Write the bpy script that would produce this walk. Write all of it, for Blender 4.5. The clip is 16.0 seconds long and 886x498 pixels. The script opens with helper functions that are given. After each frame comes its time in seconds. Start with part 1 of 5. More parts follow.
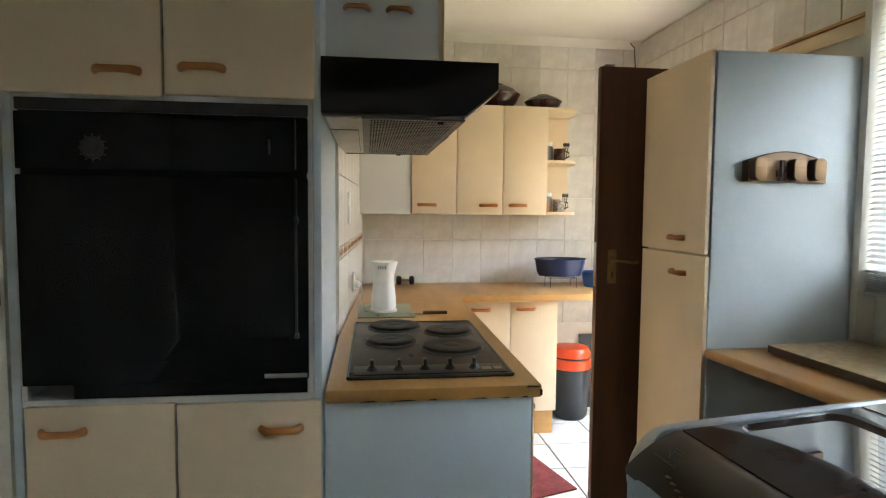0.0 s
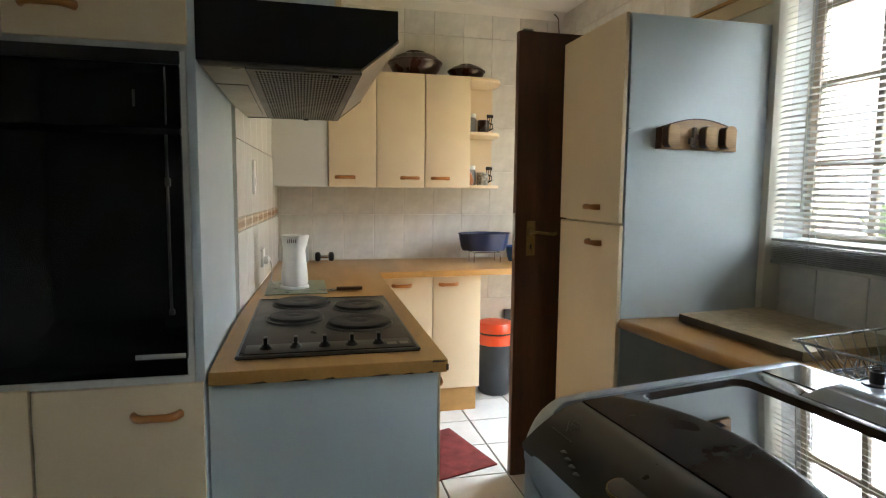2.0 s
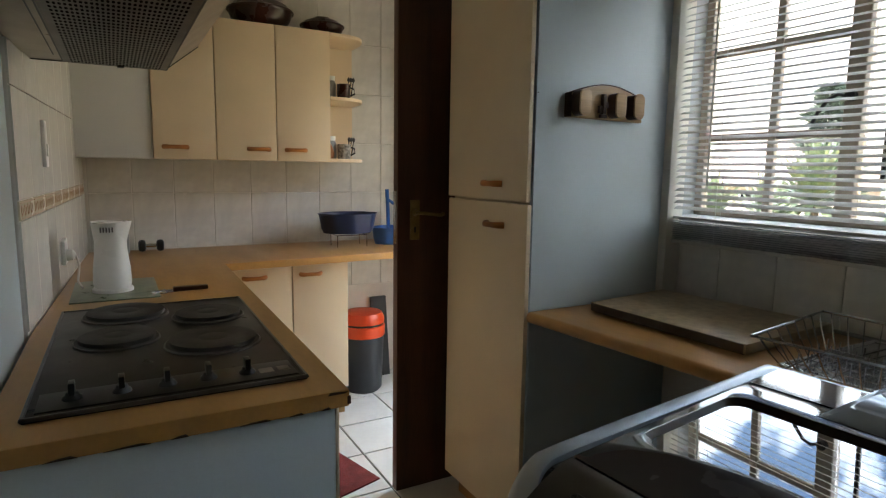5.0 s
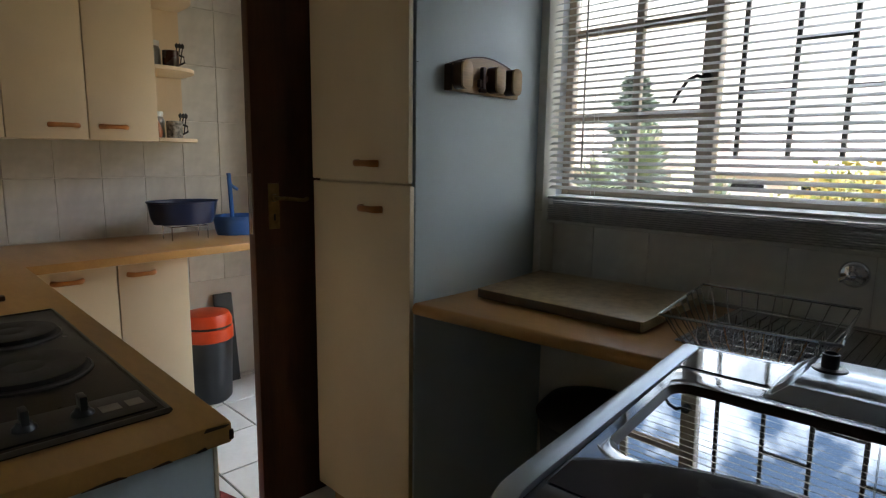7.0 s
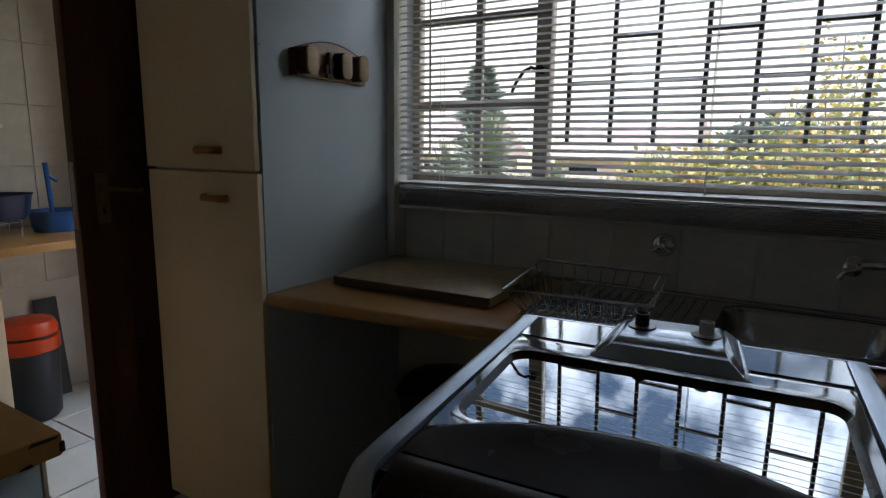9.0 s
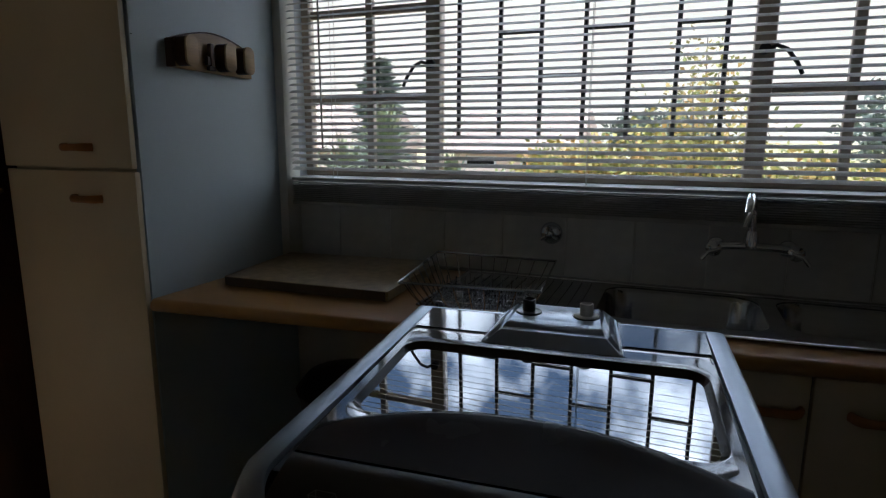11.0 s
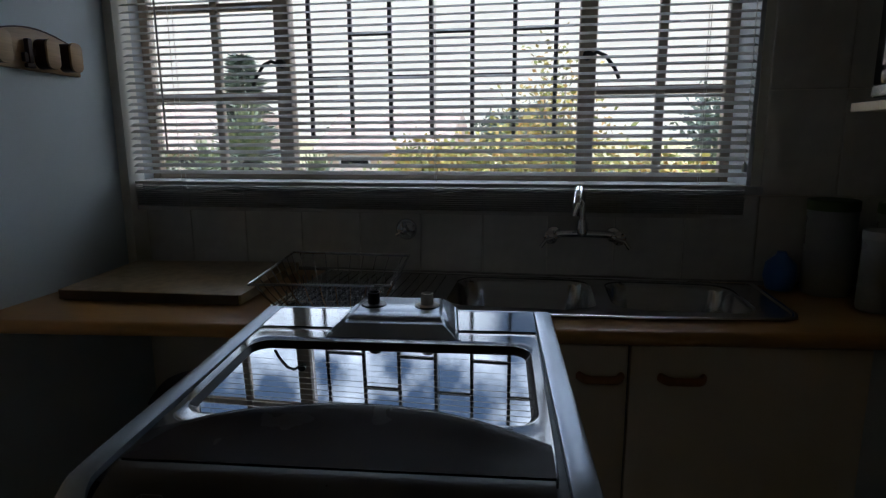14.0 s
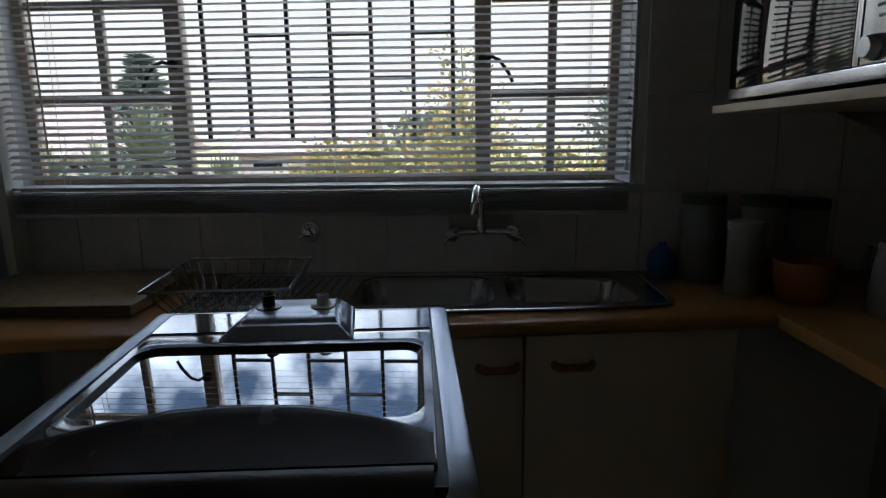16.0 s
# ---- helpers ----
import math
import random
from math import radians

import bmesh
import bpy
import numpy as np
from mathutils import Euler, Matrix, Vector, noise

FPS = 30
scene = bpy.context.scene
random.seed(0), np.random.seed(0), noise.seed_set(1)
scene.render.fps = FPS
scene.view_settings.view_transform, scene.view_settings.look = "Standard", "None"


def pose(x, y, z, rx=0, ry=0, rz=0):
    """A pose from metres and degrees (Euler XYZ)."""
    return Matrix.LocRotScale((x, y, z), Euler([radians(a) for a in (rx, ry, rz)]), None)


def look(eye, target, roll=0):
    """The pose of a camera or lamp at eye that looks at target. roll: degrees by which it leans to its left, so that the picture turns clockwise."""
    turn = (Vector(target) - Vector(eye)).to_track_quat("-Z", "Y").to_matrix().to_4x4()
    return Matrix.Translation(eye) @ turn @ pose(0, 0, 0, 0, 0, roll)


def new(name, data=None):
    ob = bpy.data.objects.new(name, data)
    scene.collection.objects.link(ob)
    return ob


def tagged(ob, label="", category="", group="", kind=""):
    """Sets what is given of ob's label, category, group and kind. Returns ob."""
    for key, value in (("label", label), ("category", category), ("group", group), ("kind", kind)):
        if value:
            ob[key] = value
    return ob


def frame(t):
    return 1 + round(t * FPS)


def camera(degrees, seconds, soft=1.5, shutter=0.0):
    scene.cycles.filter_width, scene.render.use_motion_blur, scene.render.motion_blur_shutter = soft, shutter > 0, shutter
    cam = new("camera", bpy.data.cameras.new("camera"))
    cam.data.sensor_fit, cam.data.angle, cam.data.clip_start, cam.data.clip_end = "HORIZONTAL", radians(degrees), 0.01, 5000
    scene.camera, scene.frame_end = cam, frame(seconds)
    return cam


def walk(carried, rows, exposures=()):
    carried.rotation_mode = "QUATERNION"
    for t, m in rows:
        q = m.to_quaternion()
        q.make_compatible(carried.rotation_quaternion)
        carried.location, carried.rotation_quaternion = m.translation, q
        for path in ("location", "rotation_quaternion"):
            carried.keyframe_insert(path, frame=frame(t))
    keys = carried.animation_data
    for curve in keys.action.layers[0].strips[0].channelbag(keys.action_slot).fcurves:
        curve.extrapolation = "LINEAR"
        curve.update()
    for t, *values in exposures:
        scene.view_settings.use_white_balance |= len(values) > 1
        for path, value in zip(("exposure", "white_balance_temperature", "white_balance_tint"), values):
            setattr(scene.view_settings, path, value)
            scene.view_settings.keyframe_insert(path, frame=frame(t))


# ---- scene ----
cam = camera(74.0, 16.0, soft=1.2)
PATH = [
    (0, (0.096, 0.027, 1.414), (0.353, 2.006, 1.282), 0.5),
    (0.5, (0.131, 0.067, 1.399), (0.423, 2.04, 1.253), 0.6),
    (1, (0.164, 0.098, 1.385), (0.509, 2.061, 1.22), 0.6),
    (1.5, (0.19, 0.107, 1.38), (0.598, 2.056, 1.196), 0.6),
    (2, (0.219, 0.127, 1.368), (0.683, 2.062, 1.172), 0.6),
    (2.5, (0.246, 0.18, 1.365), (0.753, 2.103, 1.15), 0.6),
    (3, (0.242, 0.254, 1.362), (0.817, 2.155, 1.13), 0.6),
    (3.5, (0.226, 0.328, 1.362), (0.891, 2.198, 1.12), 0.6),
    (4, (0.202, 0.389, 1.365), (0.979, 2.215, 1.115), 0.6),
    (6.5, (0.21, 0.79, 1.339), (1.481, 2.305, 1.039), 1.0),
    (7, (0.207, 0.798, 1.336), (1.607, 2.192, 1.025), 0.8),
    (7.5, (0.212, 0.792, 1.336), (1.71, 2.076, 1.012), 0.8),
    (8, (0.21, 0.783, 1.333), (1.786, 1.969, 1.001), 0.7),
    (8.5, (0.203, 0.775, 1.337), (1.84, 1.872, 0.995), 0.6),
    (9, (0.198, 0.772, 1.332), (1.887, 1.786, 0.987), 0.7),
    (11.5, (0.196, 0.732, 1.337), (2.049, 1.387, 0.968), 0.1),
    (12, (0.195, 0.715, 1.336), (2.069, 1.307, 0.967), -0.0),
    (12.5, (0.191, 0.703, 1.336), (2.085, 1.226, 0.967), -0.1),
    (13, (0.19, 0.693, 1.336), (2.102, 1.151, 0.966), -0.2),
    (13.5, (0.183, 0.679, 1.334), (2.109, 1.072, 0.966), -0.3),
    (14, (0.171, 0.662, 1.339), (2.109, 0.992, 0.969), -0.3),
    (14.5, (0.166, 0.648, 1.335), (2.114, 0.914, 0.968), -0.5),
    (15, (0.159, 0.635, 1.336), (2.115, 0.835, 0.967), -0.5),
    (15.5, (0.153, 0.617, 1.339), (2.114, 0.754, 0.971), -0.7),
    (16, (0.147, 0.604, 1.338), (2.113, 0.668, 0.972), -0.7),
]
EXPOSURES = [(0.0, 2.90, 6150, 5), (2.0, 2.54, 6250, 4), (4.0, 1.88, 6250, 5), (6.5, 1.29, 6200, 6), (8.0, 0.62, 6050, 7), (10.0, 0.08, 5850, 8), (14.0, -0.07, 5700, 8), (16.0, -0.05, 5700, 8)]
walk(cam, [(t, look(eye, target, roll)) for t, eye, target, roll in PATH], EXPOSURES)

# ---- world and sun ----
SUN_ELEV, SUN_AZ = 58.0, 190.0   # azimuth: degrees from +y, clockwise
world = bpy.data.worlds.new("world")
scene.world = world
world.use_nodes = True
wn, wl = world.node_tree.nodes, world.node_tree.links
wn.clear()
w_out = wn.new("ShaderNodeOutputWorld")
w_bg = wn.new("ShaderNodeBackground")
w_bg.inputs["Strength"].default_value = 0.15
sky = wn.new("ShaderNodeTexSky")
sky.sky_type = "NISHITA"
sky.sun_disc = False
sky.sun_elevation, sky.sun_rotation = radians(SUN_ELEV), radians(SUN_AZ)
sky.dust_density = 0.8
w_co = wn.new("ShaderNodeTexCoord")
w_noise = wn.new("ShaderNodeTexNoise")
w_noise.inputs["Scale"].default_value = 3.2
w_noise.inputs["Detail"].default_value = 6.0
w_ramp = wn.new("ShaderNodeValToRGB")
w_ramp.color_ramp.elements[0].position, w_ramp.color_ramp.elements[1].position = 0.41, 0.59
w_mix = wn.new("ShaderNodeMix")
w_mix.data_type = "RGBA"
w_mix.inputs["B"].default_value = (42.0, 44.5, 48.0, 1)
wl.new(w_co.outputs["Generated"], w_noise.inputs["Vector"])
wl.new(w_noise.outputs["Fac"], w_ramp.inputs["Fac"])
wl.new(w_ramp.outputs["Color"], w_mix.inputs["Factor"])
wl.new(sky.outputs["Color"], w_mix.inputs["A"])
# bright haze that hides the blue towards the horizon
w_sep = wn.new("ShaderNodeSeparateXYZ")
w_haze = wn.new("ShaderNodeMapRange")
w_haze.interpolation_type = "SMOOTHSTEP"
w_haze.inputs["From Min"].default_value, w_haze.inputs["From Max"].default_value = 0.20, 0.36
w_low = wn.new("ShaderNodeMix")
w_low.data_type = "RGBA"
w_low.inputs["A"].default_value = (7.6, 7.1, 6.2, 1)
wl.new(w_co.outputs["Generated"], w_sep.inputs["Vector"])
wl.new(w_sep.outputs["Z"], w_haze.inputs["Value"])
wl.new(w_haze.outputs["Result"], w_low.inputs["Factor"])
wl.new(w_mix.outputs["Result"], w_low.inputs["B"])
wl.new(w_low.outputs["Result"], w_bg.inputs["Color"])
wl.new(w_bg.outputs["Background"], w_out.inputs["Surface"])

sun = new("sun", bpy.data.lights.new("sun", "SUN"))
sun.data.energy, sun.data.angle, sun.data.color = 2.2, radians(0.5), (1.0, 0.93, 0.82)
_a, _e = radians(SUN_AZ), radians(SUN_ELEV)
sun_dir = Vector((math.sin(_a) * math.cos(_e), math.cos(_a) * math.cos(_e), math.sin(_e)))
sun.matrix_world = look(sun_dir * 30, (0, 0, 0))

# daylight in the open back door
door_sky = new("back_door_daylight", bpy.data.lights.new("back_door_daylight", "AREA"))
door_sky.data.shape = "RECTANGLE"
door_sky.data.size, door_sky.data.size_y = 0.76, 1.5
door_sky.data.energy, door_sky.data.color = 0.68, (1.0, 0.75, 0.44)
door_sky.matrix_world = look((2.22, 3.12, 1.25), (0.0, 3.12, 2.5))


# ---- materials ----
def mat(name, col, rough=0.5, metal=0.0, var=0.06, scale=9.0, bump=0.02, bscale=60.0, coat=0.0, rnd=0.0, stretch=(1, 1, 1), col2=None, spec=0.5, rvar=0.08, ior=1.5, island=0.0):
    """Procedural surface: base colour with two scales of variation, roughness wear and a fine bump."""
    m = bpy.data.materials.new(name)
    m.use_nodes = True
    n, l = m.node_tree.nodes, m.node_tree.links
    b = n["Principled BSDF"]
    b.inputs["Metallic"].default_value = metal
    b.inputs["Coat Weight"].default_value = coat
    b.inputs["Coat Roughness"].default_value = 0.08
    b.inputs["Specular IOR Level"].default_value = spec
    b.inputs["IOR"].default_value = ior
    co = n.new("ShaderNodeTexCoord")
    mp = n.new("ShaderNodeMapping")
    mp.inputs["Scale"].default_value = stretch
    l.new(co.outputs["Object"], mp.inputs["Vector"])
    big, fine = n.new("ShaderNodeTexNoise"), n.new("ShaderNodeTexNoise")
    big.inputs["Scale"].default_value, big.inputs["Detail"].default_value = scale, 4.0
    fine.inputs["Scale"].default_value, fine.inputs["Detail"].default_value = bscale, 5.0
    for q in (big, fine):
        l.new(mp.outputs["Vector"], q.inputs["Vector"])
    c2 = col2 if col2 else tuple(max(0.0, c * (1 - var * 2.2)) for c in col)
    mix = n.new("ShaderNodeMix")
    mix.data_type = "RGBA"
    mix.inputs["A"].default_value, mix.inputs["B"].default_value = (*col, 1), (*c2, 1)
    add = n.new("ShaderNodeMath")
    add.operation = "MULTIPLY_ADD"
    add.inputs[1].default_value, add.inputs[2].default_value = 0.35, 0.0
    ad2 = n.new("ShaderNodeMath")
    ad2.operation = "MULTIPLY_ADD"
    ad2.inputs[1].default_value = 1.0
    l.new(fine.outputs["Fac"], add.inputs[0])
    l.new(big.outputs["Fac"], ad2.inputs[0])
    l.new(add.outputs["Value"], ad2.inputs[2])
    rm = n.new("ShaderNodeMapRange")
    rm.inputs["From Min"].default_value, rm.inputs["From Max"].default_value = 0.45, 0.95
    l.new(ad2.outputs["Value"], rm.inputs["Value"])
    l.new(rm.outputs["Result"], mix.inputs["Factor"])
    last = mix.outputs["Result"]
    if rnd:
        oi, hs = n.new("ShaderNodeObjectInfo"), n.new("ShaderNodeHueSaturation")
        r2 = n.new("ShaderNodeMapRange")
        r2.inputs["To Min"].default_value, r2.inputs["To Max"].default_value = 1 - rnd, 1 + rnd
        l.new(oi.outputs["Random"], r2.inputs["Value"])
        l.new(r2.outputs["Result"], hs.inputs["Value"])
        l.new(last, hs.inputs["Color"])
        last = hs.outputs["Color"]
    if island:
        ge, h2, r3, r4 = n.new("ShaderNodeNewGeometry"), n.new("ShaderNodeHueSaturation"), n.new("ShaderNodeMapRange"), n.new("ShaderNodeMapRange")
        r3.inputs["To Min"].default_value, r3.inputs["To Max"].default_value = 0.5 - island * 0.12, 0.5 + island * 0.10
        r4.inputs["To Min"].default_value, r4.inputs["To Max"].default_value = 1 + island, 1 - island
        l.new(ge.outputs["Random Per Island"], r3.inputs["Value"])
        l.new(ge.outputs["Random Per Island"], r4.inputs["Value"])
        l.new(r3.outputs["Result"], h2.inputs["Hue"])
        l.new(r4.outputs["Result"], h2.inputs["Value"])
        l.new(last, h2.inputs["Color"])
        last = h2.outputs["Color"]
    l.new(last, b.inputs["Base Color"])
    rr = n.new("ShaderNodeMapRange")
    rr.inputs["To Min"].default_value, rr.inputs["To Max"].default_value = max(0.01, rough - rvar), min(1.0, rough + rvar)
    l.new(big.outputs["Fac"], rr.inputs["Value"])
    l.new(rr.outputs["Result"], b.inputs["Roughness"])
    if bump:
        bp = n.new("ShaderNodeBump")
        bp.inputs["Strength"].default_value, bp.inputs["Distance"].default_value = bump, 0.01
        l.new(fine.outputs["Fac"], bp.inputs["Height"])
        l.new(bp.outputs["Normal"], b.inputs["Normal"])
    return m


def glass(name, tint=(1, 1, 1), rough=0.0):
    m = bpy.data.materials.new(name)
    m.use_nodes = True
    b = m.node_tree.nodes["Principled BSDF"]
    b.inputs["Base Color"].default_value = (*tint, 1)
    b.inputs["Roughness"].default_value = rough
    b.inputs["Transmission Weight"].default_value = 1.0
    b.inputs["IOR"].default_value = 1.45
    return m


CREAM = mat("cream_laminate", (0.79, 0.635, 0.43), 0.38, var=0.05, scale=3.0, bump=0.03, bscale=220)
WHITEPANEL = mat("pale_blue_laminate_panel", (0.62, 0.70, 0.735), 0.36, var=0.05, scale=2.5, bump=0.03, bscale=200)
WHITEDOOR = mat("white_laminate_door", (0.70, 0.69, 0.66), 0.4, var=0.05, scale=2.5, bump=0.03, bscale=200)
BEECH = mat("beech_worktop", (0.49, 0.25, 0.068), 0.33, var=0.16, scale=5.0, bump=0.03, bscale=90, stretch=(1, 0.25, 1))
BEECHX = mat("beech_edge", (0.54, 0.29, 0.09), 0.36, var=0.14, scale=6.0, bump=0.03, bscale=80, stretch=(0.3, 1, 1))
CHIP = mat("chipped_edge_core", (0.07, 0.04, 0.025), 0.9, var=0.2, bump=0.3, bscale=300)
HANDLE = mat("varnished_wood_handle", (0.50, 0.19, 0.04), 0.32, var=0.2, scale=20, bump=0.02, stretch=(0.3, 1, 1))
BLACKGLASS = mat("black_oven_glass", (0.003, 0.003, 0.0035), 0.07, var=0.1, bump=0.0, rvar=0.03, spec=0.16)
MIRRORGLASS = mat("black_mirrored_glass", (0.004, 0.004, 0.005), 0.03, var=0.1, bump=0.0, rvar=0.015, ior=2.0)
LIP = mat("smoked_cream_lip", (0.32, 0.265, 0.19), 0.3, var=0.1)
BLACKPAINT = mat("black_enamel", (0.006, 0.006, 0.007), 0.42, var=0.15, bump=0.02, bscale=300, spec=0.3)
BLACKPLASTIC = mat("black_plastic", (0.012, 0.012, 0.013), 0.4, var=0.15, bump=0.03, bscale=200)
HOBMETAL = mat("dark_brown_enamel_hob", (0.022, 0.017, 0.015), 0.3, var=0.2, scale=12, bump=0.02, bscale=150, spec=0.12)
PLATE = mat("cast_iron_hotplate", (0.035, 0.033, 0.032), 0.55, var=0.25, scale=18, bump=0.1, bscale=250, spec=0.35)
CHROME = mat("chrome", (0.75, 0.76, 0.78), 0.14, metal=1.0, var=0.05, bump=0.0)
STEEL = mat("brushed_stainless_steel", (0.60, 0.61, 0.63), 0.20, metal=1.0, var=0.1, scale=14, bump=0.03, bscale=180, stretch=(1, 0.1, 1))
BRASS = mat("worn_brass", (0.36, 0.25, 0.11), 0.4, metal=1.0, var=0.2, scale=40, bump=0.05)
DARKSTEEL = mat("dull_dark_steel", (0.14, 0.135, 0.13), 0.35, metal=0.8, var=0.15, bump=0.02)
FILTERHOLE = mat("filter_hole_shade", (0.004, 0.004, 0.004), 0.9, bump=0.0, spec=0.05)
FILTERMETAL = mat("grey_filter_metal_sheet", (0.20, 0.185, 0.16), 0.45, metal=0.3, var=0.15, bump=0.05)
GREYMESH = mat("grey_filter_metal", (0.22, 0.21, 0.185), 0.45, metal=0.5, var=0.15, bump=0.05)
DARKWOOD = mat("dark_stained_door_wood", (0.125, 0.042, 0.021), 0.42, var=0.3, scale=5.0, bump=0.08, bscale=60, stretch=(3, 3, 0.25))
TILE = mat("mottled_glazed_wall_tile", (0.77, 0.745, 0.69), 0.24, var=0.10, scale=7.0, bump=0.03, bscale=30, rnd=0.025)
GROUT = mat("pale_tile_grout", (0.84, 0.81, 0.75), 0.9, var=0.06, bump=0.1, bscale=300)
FLOORTILE = mat("white_ceramic_floor_tile", (0.74, 0.73, 0.70), 0.22, var=0.06, scale=6.0, bump=0.02, bscale=60, rnd=0.03)
DARKGROUT = mat("dark_floor_grout", (0.07, 0.06, 0.055), 0.95, var=0.2, bump=0.2, bscale=300)
PLASTER = mat("painted_plaster", (0.83, 0.80, 0.72), 0.8, var=0.07, scale=2.0, bump=0.06, bscale=120)
CEIL = mat("painted_ceiling", (0.85, 0.82, 0.75), 0.85, var=0.05, scale=1.5, bump=0.05, bscale=140)
WHITEPLASTIC = mat("white_plastic", (0.80, 0.80, 0.78), 0.3, var=0.04, bump=0.01)
SLAT = mat("white_aluminium_slat", (0.55, 0.53, 0.49), 0.45, var=0.06, scale=4.0, bump=0.01)
CORD = mat("white_cord", (0.75, 0.74, 0.7), 0.8)
# bronze lightened in its colour for the window's glare
FRAMEPAINT = mat("glare_lightened_bronze_frame", (0.42, 0.34, 0.27), 0.45, var=0.15, bump=0.03)
BARPAINT = mat("black_burglar_bar", (0.025, 0.022, 0.02), 0.5, var=0.15, bump=0.03)
REVEAL = mat("white_painted_reveal", (0.52, 0.535, 0.55), 0.6, var=0.06, bump=0.05)
GLASSM = glass("clear_glass")
ORANGE = mat("orange_plastic", (0.60, 0.055, 0.010), 0.35, var=0.08)
CHARCOAL = mat("charcoal_plastic", (0.022, 0.024, 0.028), 0.42, var=0.15, bump=0.03, bscale=150)
NAVY = mat("navy_blue_plastic", (0.014, 0.028, 0.085), 0.38, var=0.12)
BLUE = mat("mid_blue_plastic", (0.035, 0.13, 0.42), 0.35, var=0.1)
REDMAT = mat("dark_red_woven_mat", (0.20, 0.022, 0.020), 0.95, var=0.25, scale=14, bump=0.5, bscale=350)
GREENBOARD = mat("mottled_green_board", (0.10, 0.13, 0.085), 0.3, var=0.3, scale=14, bump=0.02, col2=(0.28, 0.30, 0.20))
POT = mat("dark_brown_glazed_ceramic", (0.055, 0.018, 0.012), 0.28, var=0.3, scale=10, bump=0.02)
PINE = mat("varnished_pine", (0.56, 0.34, 0.15), 0.4, var=0.25, scale=7, bump=0.05, bscale=70, stretch=(0.25, 1, 3))
WALNUT = mat("reddish_wood_edge", (0.10, 0.042, 0.020), 0.45, var=0.25, scale=12)
BOARD = mat("speckled_stone_laminate", (0.46, 0.33, 0.17), 0.34, var=0.2, scale=30, bump=0.03, bscale=260, col2=(0.27, 0.20, 0.115))
BOARDEDGE = mat("brown_board_edge", (0.12, 0.085, 0.055), 0.6, var=0.2)
WIRE = mat("chromed_wire", (0.42, 0.42, 0.42), 0.25, metal=1.0, var=0.1, bump=0.0)
WMGREY = mat("silver_grey_washer_plastic", (0.40, 0.45, 0.52), 0.33, metal=0.6, var=0.06, scale=5, bump=0.01, coat=0.2)
WMDARK = mat("dark_glossy_washer_top", (0.030, 0.031, 0.034), 0.07, metal=0.0, var=0.08, bump=0.0, rvar=0.02, ior=2.1)
# specular cut so that the dark reflection lies in the colour
WMGRIP = mat("dark_brown_low_specular", (0.022, 0.013, 0.009), 0.26, var=0.1, bump=0.0, rvar=0.05, spec=0.10)
WMPANEL = mat("charcoal_control_panel", (0.034, 0.025, 0.018), 0.3, var=0.1, bump=0.02, bscale=260)
WMGLASS = mat("tinted_lid_glass", (0.006, 0.007, 0.009), 0.012, var=0.05, bump=0.0, rvar=0.006, spec=0.5, coat=0.0, ior=4.5)
WMBUTTON = mat("grey_button", (0.10, 0.092, 0.085), 0.5)
# darker version of the grey print below
DIMPRINT = mat("dim_grey_print", (0.12, 0.12, 0.11), 0.5)
PRINT = mat("pale_grey_print", (0.18, 0.17, 0.16), 0.5)
CANCLEAR = mat("cloudy_plastic_canister", (0.30, 0.31, 0.30), 0.3, var=0.1)
GREENLID = mat("olive_green_lid", (0.07, 0.11, 0.03), 0.4)
TERRA = mat("terracotta_glaze", (0.42, 0.15, 0.05), 0.4, var=0.15)
BACKDARK = mat("dark_cabinet_carcass", (0.32, 0.31, 0.29), 0.6, var=0.1)
BORDERTILE = mat("border_tile_cream", (0.74, 0.66, 0.5), 0.25, var=0.08)
BORDERPRINT = mat("border_tile_ochre", (0.42, 0.2, 0.07), 0.3, var=0.2)
SOIL = mat("dry_garden_ground", (0.36, 0.28, 0.17), 0.95, var=0.25, scale=0.8, bump=0.4, bscale=8, col2=(0.22, 0.22, 0.09))
LEAF = mat("yellow_green_leaves", (0.44, 0.35, 0.09), 0.5, var=0.3, scale=5, bump=0.0, col2=(0.16, 0.19, 0.03), island=0.5)
LEAFDARK = mat("dark_green_leaves", (0.13, 0.17, 0.12), 0.55, var=0.3, scale=3, bump=0.0, island=0.4)
LEAFGREY = mat("grey_green_leaves", (0.22, 0.26, 0.13), 0.5, var=0.3, scale=4, bump=0.0, island=0.4)
BARK = mat("grey_brown_bark", (0.13, 0.095, 0.065), 0.9, var=0.3, scale=12, bump=0.4, bscale=40)
# wall and roof colours are paled to paint in the distance haze
BRICKRED = mat("haze_paled_salmon_wall", (0.52, 0.41, 0.34), 0.9, var=0.15, scale=1.0, bump=0.1)
ROOF = mat("haze_paled_red_roof", (0.46, 0.35, 0.29), 0.85, var=0.2, scale=2.0, bump=0.2, bscale=12)


# ---- builders ----
WORLD = {}


def thing(name, label, category, at=(0, 0, 0), rz=0.0, group="", kind=""):
    e = new(name)
    e.empty_display_size = 0.05
    m = pose(*at, 0, 0, rz)
    e.matrix_world = m
    WORLD[e] = m
    return tagged(e, label, category, group, kind)


def finish(name, bm, material, smooth=True):
    me = bpy.data.meshes.new(name)
    bmesh.ops.recalc_face_normals(bm, faces=bm.faces[:])
    bm.to_mesh(me)
    bm.free()
    me.materials.append(material)
    if smooth:
        me.polygons.foreach_set("use_smooth", [True] * len(me.polygons))
        me.set_sharp_from_angle(angle=radians(38))
    return me


